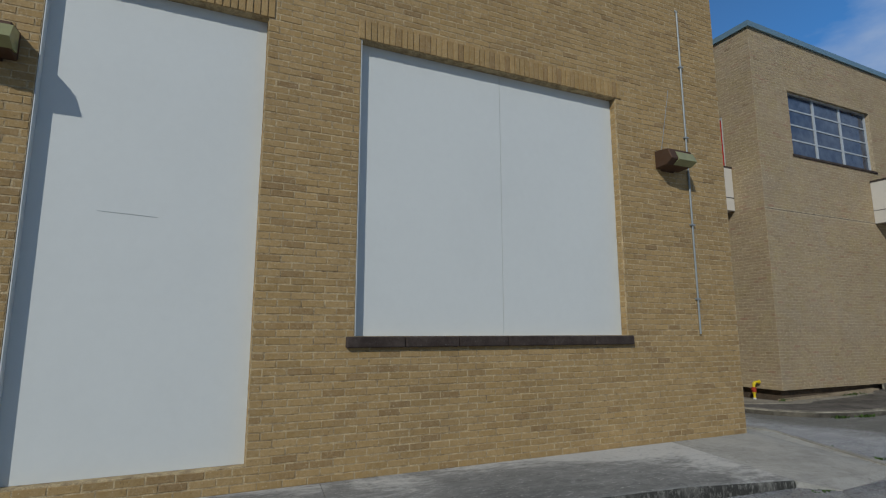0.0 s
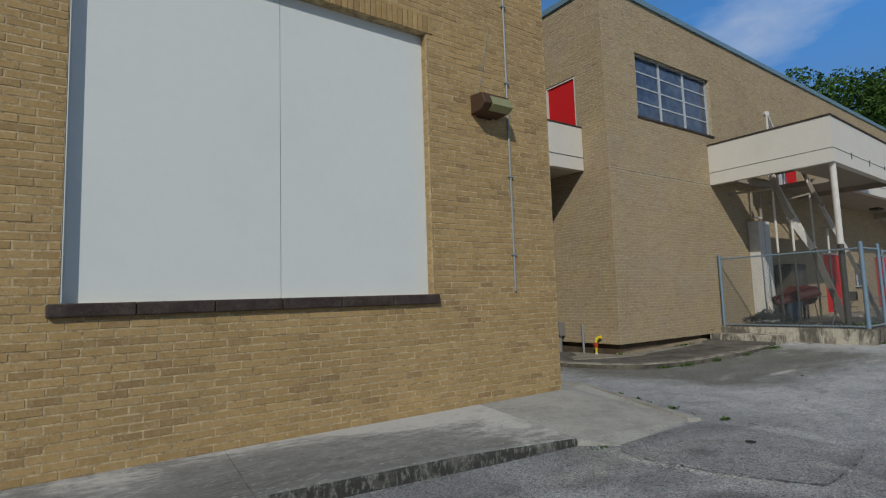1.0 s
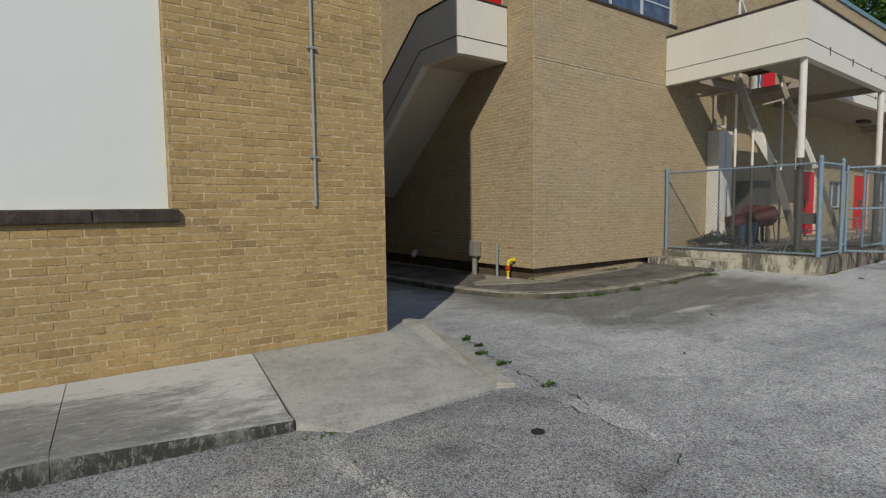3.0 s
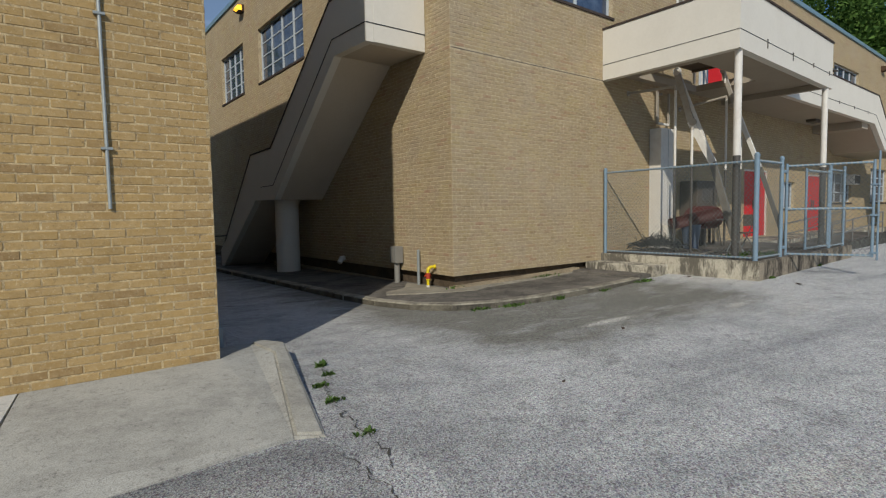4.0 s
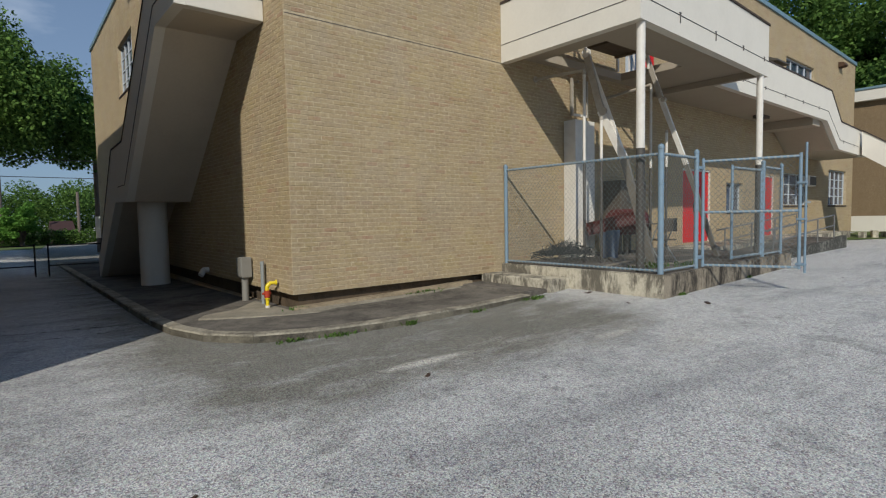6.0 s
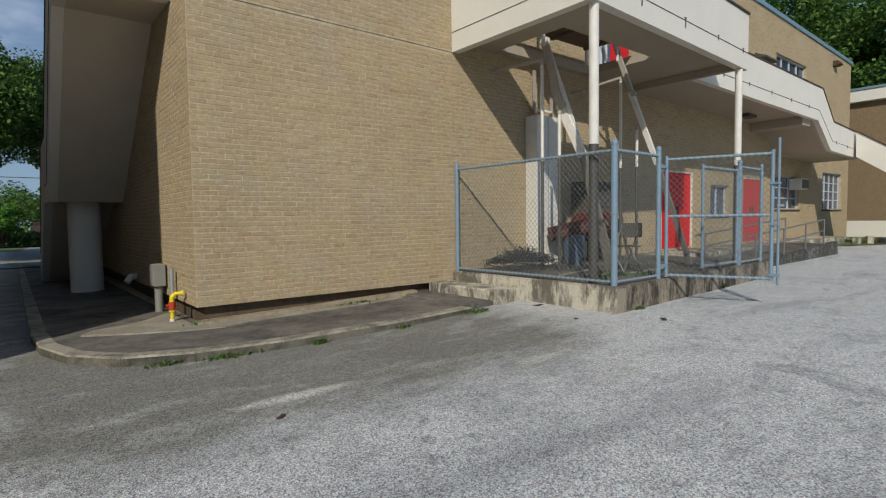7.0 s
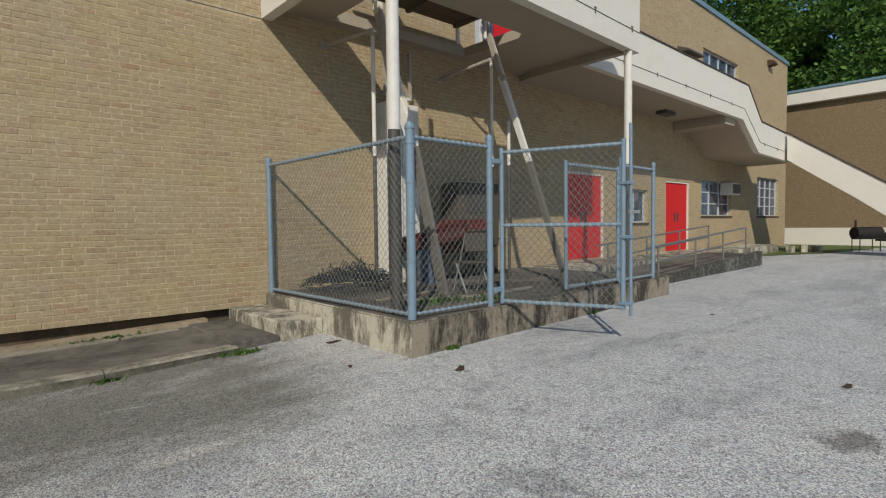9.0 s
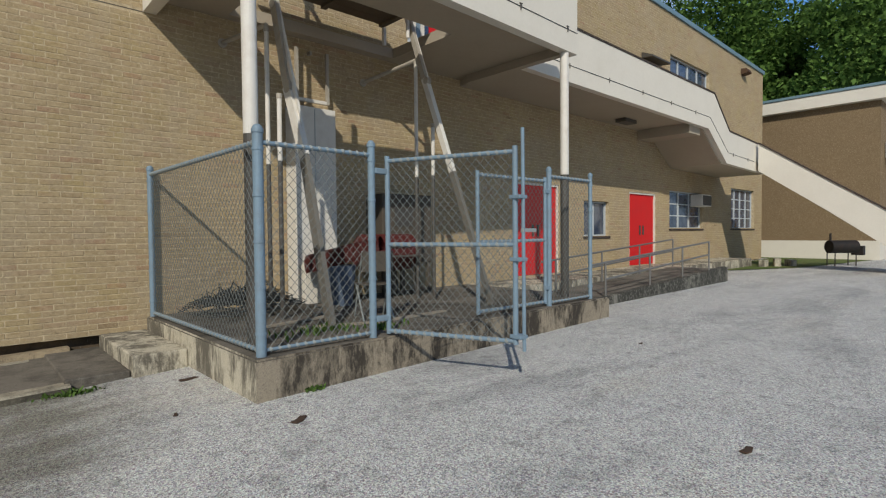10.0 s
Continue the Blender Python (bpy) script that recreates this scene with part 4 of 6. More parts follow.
# ---- windows and doors of the school block ----


def window(name, label, span, plane, cols, rows, depth=0.14, sill=True):
    """plane(u, d, z): point at depth d behind the wall face. One frame, bars and panes of their own."""
    u0, u1, z0, z1 = span
    w = thing(name, label, "window", kind="structure")

    def bar(nm, a, b, c, d, e, f, mat, parent=w):
        bm = bmesh.new()
        prism(bm, [(a, c), (b, c), (b, d), (a, d)], lambda u, z: plane(u, e, z), lambda u, z: plane(u, f, z))
        return part(nm, bm, mat, parent)

    t = 0.045
    g = 0.004
    frame_ob = bar("window_frame", u0 + g, u0 + t, z0 + g, z1 - g, depth - 0.04, depth + 0.03, WIN_FRAME)
    bar("jamb", u1 - t, u1 - g, z0 + g, z1 - g, depth - 0.04, depth + 0.03, WIN_FRAME, frame_ob)
    bar("head", u0 + t + 0.001, u1 - t - 0.001, z1 - t, z1 - g, depth - 0.04, depth + 0.03, WIN_FRAME, frame_ob)
    bar("bottom_rail", u0 + t + 0.001, u1 - t - 0.001, z0 + g, z0 + t, depth - 0.04, depth + 0.03, WIN_FRAME, frame_ob)
    cw, ch = (u1 - u0 - 2 * t) / cols, (z1 - z0 - 2 * t) / rows
    for i in range(1, cols):
        u = u0 + t + i * cw
        bar("mullion", u - 0.035, u + 0.035, z0 + t + 0.001, z1 - t - 0.001, depth - 0.03, depth + 0.025, WIN_FRAME)
    for i in range(cols):
        for j in range(rows):
            a, b = u0 + t + i * cw + (0.037 if i else 0.002), u0 + t + (i + 1) * cw - (0.037 if i < cols - 1 else 0.002)
            c, d = z0 + t + j * ch, z0 + t + (j + 1) * ch
            bar("pane", a, b, c + 0.012, d - 0.012, depth, depth + 0.008, GLASS)
            if j:
                bar("glazing_bar", a, b, c - 0.018, c + 0.018, depth - 0.018, depth + 0.02, WIN_FRAME)
    if sill:
        bar("window_sill", u0 - 0.04, u1 + 0.04, z0 - 0.06, z0 - 0.002, -0.03, depth - 0.03, BROWN_STONE)
    # dark room behind the glass
    bar("dark_backing", u0 + g, u1 - g, z0 + g, z1 - g, 0.26, 0.29, DARK)
    return w


window("window_1", "steel window of dark panes with white bars", WIN_S, put_front, 3, 4)
window("window_2", "steel window of blue-grey panes with white bars", (14.6, 18.2, 5.85, 7.55), put_west, 4, 4)
window("window_3", "steel window of blue-grey panes with white bars", (19.75, 22.4, 5.85, 7.55), put_west, 4, 4)
window("window_4", "small hall window of dark glass", (27.35, 28.6, 1.45, 2.40), put_front, 2, 1)
w5 = window("window_5", "classroom window with white bars and an air conditioner", (32.36, 35.02, 1.65, 2.92), put_front, 3, 3)
window("window_6", "classroom window with white bars", (37.75, 40.4, 1.65, 3.25), put_front, 4, 4)
window("window_7", "low strip window under the roof", (32.38, 35.55, 6.68, 7.32), put_front, 4, 1)
ac = thing("air_conditioner", "white window air conditioner in the classroom window", "air conditioner")
part("case", block(34.2, 34.98, YB - 0.32, YB + 0.10, 2.42, 2.84, bevel=0.015), WHITE_STEEL, ac)
part("grille", block(34.24, 34.94, YB - 0.335, YB - 0.322, 2.46, 2.80), BARE_STEEL, ac)
vent = thing("roof_vent", "small dark louvred vent hood on the wall", "vent")
part("hood", prism(bmesh.new(), [(0.0, 6.95), (-0.35, 6.80), (-0.35, 6.75), (0.0, 6.78)], lambda y, z: (30.45, YB - 0.008 + y, z), lambda y, z: (31.65, YB - 0.008 + y, z)), BARE_STEEL, vent)


def door(name, label, span, plane, leaves=2):
    u0, u1, z0, z1 = span
    d = thing(name, label, "door", kind="structure")

    def slab(nm, a, b, c, e, f, g, mat, parent=d):
        return part(nm, prism(bmesh.new(), [(a, c), (b, c), (b, e), (a, e)], lambda u, z: plane(u, f, z), lambda u, z: plane(u, g, z)), mat, parent)

    slab("door_frame", u0 + 0.003, u0 + 0.05, z0, z1 - 0.003, 0.02, 0.14, WHITE_STEEL)
    slab("door_frame", u1 - 0.05, u1 - 0.003, z0, z1 - 0.003, 0.02, 0.14, WHITE_STEEL)
    slab("door_head", u0 + 0.052, u1 - 0.052, z1 - 0.05, z1 - 0.003, 0.02, 0.14, WHITE_STEEL)
    w = (u1 - u0 - 0.108) / leaves
    for i in range(leaves):
        a = u0 + 0.054 + i * w
        leaf = slab("door_leaf", a + 0.003, a + w - 0.003, z0 + 0.01, z1 - 0.054, 0.06, 0.105, RED)
        hx = a + (w - 0.10 if i == 0 else 0.10)
        slab("handle", hx - 0.03, hx + 0.03, z0 + 0.92, z0 + 1.2, 0.03, 0.058, BARE_STEEL, leaf)
    slab("dark_backing", u0 + 0.004, u1 - 0.004, z0, z1 - 0.004, 0.2, 0.28, DARK)
    return d


door("door_1", "red steel double door at the platform", (24.46, 26.24, 0.55, 2.74), put_front)
door("door_2", "red steel double door at the top of the ramp", (29.74, 31.40, 0.55, 2.74), put_front)
door("door_3", "red steel balcony door", (9.10, 10.12, 4.9, 7.1), put_west, 1)
up = thing("door_4", "red steel door onto the canopy with a pale striped sidelight", "door", kind="structure")
part("door_leaf", block(21.97, 22.76, YB - 0.03, YB - 0.008, 4.86, 6.95), RED, up)
for i in range(5):
    part("sidelight_strip", block(21.44 + i * 0.105, 21.53 + i * 0.105, YB - 0.03, YB - 0.008, 4.86, 6.9), (WIN_FRAME, WHITE_STEEL, BLUE_STEEL, WHITE_STEEL, GLASS)[i], up)

# ---- balcony stair details ----
cap = bmesh.new()
pts = [(8.93, 5.66), (10.35, 5.66), (13.86, 3.19), (15.40, 3.16), (18.2, 0.72)]
for (a, b), (c, d) in zip(pts, pts[1:]):
    beam(cap, (XS + 0.08, a, b + 0.02), (XS + 0.08, c, d + 0.02), 0.19, 0.035)
beam(cap, (XS + 0.17, 9.03, 5.685), (XB - 0.01, 9.03, 5.685), 0.18, 0.035)
part("parapet_cap", cap, BROWN_STONE, stair, "dark brown coping strip")
g = bmesh.new()
pts = [(8.95, 4.90), (10.28, 4.93), (13.78, 2.27), (14.7, 2.27)]
for (a, b), (c, d) in zip(pts, pts[1:]):
    beam(g, (XS - 0.003, a, b), (XS - 0.003, c, d), 0.012, 0.014)
beam(g, (XS, 8.947, 4.90), (XB - 0.01, 8.947, 4.90), 0.012, 0.014)
part("drip_groove", g, DARK, stair, "dark drip groove")
tagged(part("wall_slot", block(XB - 0.01, XB + 0.002, 25.0, 25.25, 2.95, 3.9), DARK), "narrow dark louvre slot in the brick side wall", "vent")

# ---- corner services ----
YELLOW = plain_mat("yellow_gas_paint", (0.78, 0.60, 0.012, 1), 0.4, dirtiness=0.3, scale=20)
RED_VALVE = plain_mat("red_valve_paint", (0.42, 0.05, 0.02, 1), 0.45, dirtiness=0.3, scale=20)
GREY_BOX = plain_mat("grey_electric_box", (0.26, 0.25, 0.22, 1), 0.6, 0.2, scale=9)
gas = thing("gas_riser", "yellow gas pipe riser with a red valve", "gas pipe", (12.29, 8.75, 0.0))
z0 = pave_z(12.24, 8.74) + 0.02
part("base_collar", rod(bmesh.new(), (0, 0, z0), (0, 0, z0 + 0.04), 0.036, 16), WHITE_STEEL, gas)
part("riser", rod(bmesh.new(), (0, 0, z0 + 0.04), (0, 0, z0 + 0.17), 0.026, 16), YELLOW, gas)
part("flange", rod(bmesh.new(), (0, 0, z0 + 0.14), (0, 0, z0 + 0.16), 0.042, 16), YELLOW, gas)
bm = rod(bmesh.new(), (0, 0, z0 + 0.17), (0, 0, z0 + 0.28), 0.046, 14)
rod(bm, (-0.075, 0, z0 + 0.23), (0.055, 0, z0 + 0.23), 0.02, 10)
part("valve", bm, RED_VALVE, gas, "red valve body")
bm = rod(bmesh.new(), (0, 0, z0 + 0.28), (0, 0, z0 + 0.35), 0.03, 14)
rod(bm, (0, 0, z0 + 0.34), (0.04, -0.01, z0 + 0.385), 0.034, 14)
rod(bm, (0.03, -0.01, z0 + 0.39), (0.13, -0.04, z0 + 0.395), 0.027, 14)
rod(bm, (0.12, -0.035, z0 + 0.395), (0.145, -0.042, z0 + 0.395), 0.042, 14)
part("elbow", bm, YELLOW, gas)
meter = thing("electric_box", "grey electrical box on a pipe stub by the wall", "electrical box", (12.36, 9.95, 0.0))
z0 = pave_z(12.2, 10.1)
part("stub", rod(bmesh.new(), (0, 0, z0), (0, 0, 0.52), 0.06, 18), GREY_BOX, meter)
part("box", block(-0.09, 0.09, -0.11, 0.11, 0.47, 0.82, bevel=0.01), GREY_BOX, meter)
part("lid", block(-0.104, -0.091, -0.1, 0.1, 0.49, 0.80), GREY_BOX, meter)
stub = tagged(part("pipe_stub", rod(bmesh.new(), (12.40, 9.22, pave_z(12.40, 9.22)), (12.40, 9.22, 0.78), 0.03, 10), GALV), "thin galvanised pipe standing at the wall", "pipe")
elbow = bmesh.new()
rod(elbow, (XB + 0.05, 12.6, 0.42), (XB - 0.12, 12.5, 0.42), 0.06, 14)
rod(elbow, (XB - 0.10, 12.5, 0.44), (XB - 0.2, 12.45, 0.32), 0.06, 14)
tagged(part("drain_elbow", elbow, WHITE_STEEL), "white drain elbow coming out of the wall", "pipe")

# ---- chain-link enclosure ----
ZF0, ZF1 = 0.54, 2.37


def chain(a, b, z0, z1, pitch=0.085, r=0.0027):
    """Diamond mesh of thin wires between plan points a and b."""
    a, b = Vector(a), Vector(b)
    L = (b - a).length
    d = (b - a) / L
    nrm = Vector((-d.y, d.x))
    H = z1 - z0
    verts, faces = [], []

    def wire(u0, w0, u1, w1, off):
        p = Vector((a.x + d.x * u0, a.y + d.y * u0, z0 + w0)) + Vector((nrm.x, nrm.y, 0)) * off
        q = Vector((a.x + d.x * u1, a.y + d.y * u1, z0 + w1)) + Vector((nrm.x, nrm.y, 0)) * off
        t = (q - p).normalized()
        s = t.cross(Vector((nrm.x, nrm.y, 0))) * r
        m = Vector((nrm.x, nrm.y, 0)) * r
        n = len(verts)
        for c in (p, q):
            verts.extend([c + s, c + m, c - s, c - m])
        for i in range(4):
            faces.append((n + i, n + (i + 1) % 4, n + 4 + (i + 1) % 4, n + 4 + i))

    k = -H * 0.9
    while k < L:
        # wires rise at a slope of 1.1
        u0, u1 = max(k, 0.0), min(k + H / 1.1, L)
        if u1 > u0 + 0.01:
            wire(u0, (u0 - k) * 1.1, u1, (u1 - k) * 1.1, 0.0018)
            wire(u0, H - (u0 - k) * 1.1, u1, H - (u1 - k) * 1.1, -0.0018)
        k += pitch
    u = 0.0
    while u < L:
        wire(u, H, u + 0.010, H + 0.035, 0)
        u += pitch
    me = bpy.data.meshes.new("chain_link")
    me.from_pydata([tuple(v) for v in verts], [], faces)
    me.materials.append(CHAIN)
    return me


def fence_post(parent, x, y, z0, z1, r=0.038, name="post"):
    p = part(name, rod(bmesh.new(), (x, y, z0), (x, y, z1 - 0.03), r, 18), BLUE_STEEL, parent)
    bm = rod(bmesh.new(), (x, y, z1 - 0.05), (x, y, z1 - 0.015), r + 0.007, 18)
    bmesh.ops.create_uvsphere(bm, u_segments=14, v_segments=8, radius=r + 0.002, matrix=Matrix.Translation((x, y, z1 - 0.02)))
    part("cap", bm, BLUE_STEEL, p)
    for i in range(5):
        z = z0 + 0.2 + i * (z1 - z0 - 0.4) / 4
        part("tension_band", rod(bmesh.new(), (x, y, z), (x, y, z + 0.025), r + 0.006, 14), BLUE_STEEL, p)
    return p


def ties(parent, a, b, z, r):
    a, b = Vector((*a, z)), Vector((*b, z))
    n = int((b - a).length / 0.085)
    bm = bmesh.new()
    for i in range(1, n):
        p = a.lerp(b, i / n)
        d = (b - a).normalized() * 0.011 + Vector((0, 0, 0.008))
        rod(bm, p - d, p + d, r + 0.006, 8)
    part("wire_tie", bm, GALV, parent, "galvanised wire ties", kind="stuff")


def fence_panel(parent, a, b, top_rail=True):
    m = new("chain_link", chain(a, b, ZF0, ZF1))
    m.parent = parent
    tagged(m, "galvanised diamond wire mesh")
    if top_rail:
        part("top_rail", rod(bmesh.new(), (*a, ZF1), (*b, ZF1), 0.021, 12), BLUE_STEEL, parent)
    part("bottom_rail", rod(bmesh.new(), (*a, ZF0 + 0.01), (*b, ZF0 + 0.01), 0.017, 10), BLUE_STEEL, parent)
    ties(parent, a, b, ZF1, 0.021)
    ties(parent, a, b, ZF0 + 0.01, 0.017)


PC, PL, P3, P5, P6 = (17.06, 4.84), (17.02, 8.12), (18.26, 4.86), (21.42, 4.97), (22.56, 5.01)
fence = thing("chain_link_fence", "pale blue painted chain-link fence on the platform edge", "fence")
fence_post(fence, *PL, 0.49, 2.47)
fence_post(fence, *PC, 0.49, 2.50, 0.046)
fence_post(fence, *P3, 0.49, 2.50)
fence_post(fence, *P5, 0.49, 2.49)
fence_post(fence, *P6, 0.49, 2.49, 0.033)
fence_panel(fence, PL, PC)
fence_panel(fence, PC, P3)
fence_panel(fence, P5, P6)


def gate_leaf(a, b, label, z0, z1):
    g = thing("gate_leaf", label, "gate", group="fence gates")
    for p in (a, b):
        part("stile", rod(bmesh.new(), (*p, z0 - 0.03), (*p, z1 + 0.05), 0.026, 14), BLUE_STEEL, g)
    for z in (z0, (z0 + z1) / 2 + 0.02, z1):
        part("cross_rail", rod(bmesh.new(), (*a, z), (*b, z), 0.021, 12), BLUE_STEEL, g)
        ties(g, a, b, z, 0.021)
    m = new("chain_link", chain(a, b, z0, z1))
    m.parent = g
    return g


gl = gate_leaf((18.44, 4.83), (18.95, 3.54), "pale blue chain-link gate leaf swung open over the yard", 0.55, 2.32)
part("drop_rod", rod(bmesh.new(), (18.99, 3.47, 0.46), (18.975, 3.47, 2.53), 0.018, 10), BLUE_STEEL, gl)
for z in (0.58, 1.30, 1.88):
    part("rod_guide", block(18.91, 19.02, 3.45, 3.58, z, z + 0.035, bevel=0.006), BLUE_STEEL, gl)
part("latch", block(18.96, 19.16, 3.455, 3.485, 1.57, 1.605, bevel=0.004), GALV, gl)
for z in (0.66, 2.18):
    part("hinge", block(18.28, 18.46, 4.81, 4.87, z, z + 0.06, bevel=0.01), BLUE_STEEL, gl)
g2 = gate_leaf((21.34, 4.98), (19.95, 4.98), "pale blue chain-link gate leaf standing nearly closed", 0.57, 2.30)
for z in (0.74, 2.12):
    part("hinge", block(21.32, 21.44, 4.94, 5.0, z, z + 0.06, bevel=0.008), BLUE_STEEL, g2)

# ---- folding stair frame through the canopy opening ----
WORN_STEEL = plain_mat("worn_grey_steel", (0.20, 0.185, 0.155, 1), 0.7, 0.2, vary=0.35, dirtiness=0.6, scale=7, dirt=(0.07, 0.05, 0.04, 1))
WORN_WHITE = plain_mat("worn_cream_steel", (0.44, 0.40, 0.33, 1), 0.6, 0.1, vary=0.3, dirtiness=0.6, scale=8, dirt=(0.14, 0.09, 0.05, 1))
frame_stair = thing("stair_frame", "dismantled white steel stair stringers leaning through the balcony opening", "stair frame")
PAINT_Z = 2.50  # bare metal below this height
for chain_pts, wide in (([(18.22, 5.62, ZP + 0.001), (18.24, 6.22, PAINT_Z), (18.30, 6.75, 3.45), (18.30, 7.10, 4.66)], 0.15), ([(20.97, 5.69, ZP + 0.001), (20.74, 6.26, PAINT_Z), (20.68, 6.81, 3.98), (20.63, 7.15, 5.03)], 0.10)):
    pts = [Vector(q) for q in chain_pts]
    s = part("stringer", beam(bmesh.new(), pts[1], pts[2] + (pts[2] - pts[1]) * 0.03, 0.06, wide, up=(0, 1, 0)), WHITE_STEEL, frame_stair)
    part("upper_stringer", beam(bmesh.new(), pts[2], pts[3], 0.055, wide * 0.95, up=(0, 1, 0)), WORN_WHITE, s)
    part("bare_stringer_foot", beam(bmesh.new(), pts[0], pts[1], 0.058, wide - 0.003, up=(0, 1, 0)), WORN_STEEL, s)
    part("flange", beam(bmesh.new(), pts[1] + Vector((0.045, 0.0, 0.0)), pts[3] + Vector((0.045, 0.0, 0.0)), 0.03, wide * 0.45, up=(0, 1, 0)), WHITE_STEEL, s)
    b = rod(bmesh.new(), pts[2] - Vector((0.04, 0.05, 0)), pts[2] + Vector((0.04, -0.05, 0)), wide * 0.55, 16)
    part("joint_plate", b, WORN_WHITE, s)
    part("rounded_end", rod(bmesh.new(), pts[3] - Vector((0.03, 0, 0)), pts[3] + Vector((0.03, 0, 0)), wide * 0.6, 16), WHITE_STEEL, s)
for x, y, top_z in ((18.17, 7.06, 4.26), (18.13, 6.64, 3.31), (20.71, 7.08, 4.36), (20.76, 6.73, 3.30)):
    p = part("pole", rod(bmesh.new(), (x, y, PAINT_Z - 0.01), (x, y, top_z), 0.03, 12), WHITE_STEEL, frame_stair)
    part("pole_cap", rod(bmesh.new(), (x, y, top_z - 0.05), (x, y, top_z + 0.012), 0.036, 12), WORN_WHITE, p)
    part("bare_pole_foot", rod(bmesh.new(), (x, y, ZP + 0.001), (x, y, PAINT_Z - 0.012), 0.029, 12), BARE_STEEL, p)
for x0, x1, z1 in ((18.02, 18.17, 4.30), (20.43, 20.71, 4.38)):
    part("wall_arm", rod(bmesh.new(), (x0, YB - 0.01, 4.33 if x0 < 20 else 4.20), (x1, 7.06, z1), 0.032, 12), WORN_WHITE, frame_stair)
    part("wall_flange", rod(bmesh.new(), (x0, YB - 0.008, 4.33 if x0 < 20 else 4.20), (x0, YB - 0.03, 4.33 if x0 < 20 else 4.20), 0.065, 16), WORN_WHITE, frame_stair)
# broken upper ends that stand above the balcony parapet
for x in (18.30, 20.63):
    part("upper_strut", rod(bmesh.new(), (x - 0.1, 7.05, ZS), (x - 0.12, 7.05, 6.45), 0.03, 10), WHITE_STEEL, frame_stair)
    part("upper_rail", beam(bmesh.new(), (x - 0.1, 7.06, 6.45), (x + 0.65, 7.02, 5.45), 0.06, 0.10, up=(0, 1, 0)), WHITE_STEEL, frame_stair)
    part("rounded_head", rod(bmesh.new(), (x - 0.12, 7.02, 6.47), (x - 0.08, 7.10, 6.47), 0.075, 16), WHITE_STEEL, frame_stair)

duct = thing("white_duct", "tall white boxed duct standing against the brick wall", "duct")
part("body", block(18.97, 19.68, 7.87, YB - 0.008, ZP + 0.001, 3.55, bevel=0.01), WHITE_STEEL, duct)
part("seam", block(19.30, 19.31, 7.862, 7.869, 0.55, 3.52), GALV, duct)
part("foot_board", block(19.02, 19.45, 7.72, 7.86, ZP + 0.001, 1.1, bevel=0.008), WHITE_WALL, duct)
fr = thing("steel_frame", "white steel frame hanging above the duct", "frame")
for x in (19.11, 19.65):
    part("upright", block(x - 0.025, x + 0.025, YB - 0.16, YB - 0.11, 3.67, 4.495), WORN_WHITE, fr)
part("cross_bar", block(19.136, 19.624, YB - 0.16, YB - 0.11, 3.67, 3.72), WHITE_STEEL, fr)
part("clip", block(19.36, 19.40, YB - 0.108, YB - 0.008, 4.44, 4.49), WORN_WHITE, fr)

# ---- clutter on the platform ----
MAROON = plain_mat("rusty_maroon_barrel", (0.095, 0.016, 0.013, 1), 0.55, vary=0.3, dirtiness=0.5, scale=8, dirt=(0.05, 0.03, 0.02, 1))
BLUEGREY = plain_mat("faded_blue_plastic", (0.07, 0.10, 0.15, 1), 0.6, dirtiness=0.3)
# brown matched to the brick wall in shadow; the chair reuses it
WALL_SHADE_BROWN = plain_mat("wall_shade_brown_metal", (0.10, 0.085, 0.065, 1), 0.7, 0.2, dirtiness=0.5, scale=4)
grill = thing("barrel_grill", "rusty maroon barrel grill on thin black legs", "grill", (20.35, 7.45, ZP + 0.001))
bm = bmesh.new()
bmesh.ops.create_cone(bm, cap_ends=True, segments=24, radius1=0.3, radius2=0.3, depth=1.0, matrix=Matrix.Translation((0, 0, 0.76)) @ Matrix.Rotation(radians(90), 4, "Y"))
bmesh.ops.bevel(bm, geom=[e for e in bm.edges if abs(e.verts[0].co.x - e.verts[1].co.x) < 1e-4], offset=0.03, segments=2, affect="EDGES")
part("barrel", bm, MAROON, grill)
for x in (-0.38, 0.38):
    for y in (-0.22, 0.22):
        part("leg", rod(bmesh.new(), (x * 1.15, y * 1.2, 0.0), (x * 0.9, y, 0.62), 0.014, 8), BARE_STEEL, grill)
part("lid_handle", rod(bmesh.new(), (-0.25, -0.31, 0.86), (0.25, -0.31, 0.86), 0.015, 8), BARE_STEEL, grill)
part("side_shelf", block(-0.5, 0.5, -0.55, -0.33, 0.70, 0.72), BARE_STEEL, grill)
lid = thing("open_grill_lid", "tilted maroon half-barrel lid leaning over a blue bin", "lid", (19.45, 7.22, ZP + 0.001))
bm = bmesh.new()
seg = 14
grid = [[bm.verts.new((x, -math.cos(math.pi * i / seg) * 0.24, math.sin(math.pi * i / seg) * 0.24)) for x in (-0.58, 0.58)] for i in range(seg + 1)]
for p, q in zip(grid, grid[1:]):
    bm.faces.new((p[0], p[1], q[1], q[0]))
bm.faces.new([r[0] for r in grid])
bmesh.ops.solidify(bm, geom=bm.faces[:], thickness=0.012)
bmesh.ops.transform(bm, matrix=pose(0, 0, 0.66, 8, -14, -49), verts=bm.verts)
part("shell", bm, MAROON, lid)
bm = bmesh.new()
bmesh.ops.create_cone(bm, cap_ends=True, segments=20, radius1=0.17, radius2=0.23, depth=0.6, matrix=Matrix.Translation((-0.08, 0.06, 0.3)))
part("bin", bm, BLUEGREY, lid, "faded blue plastic bin")
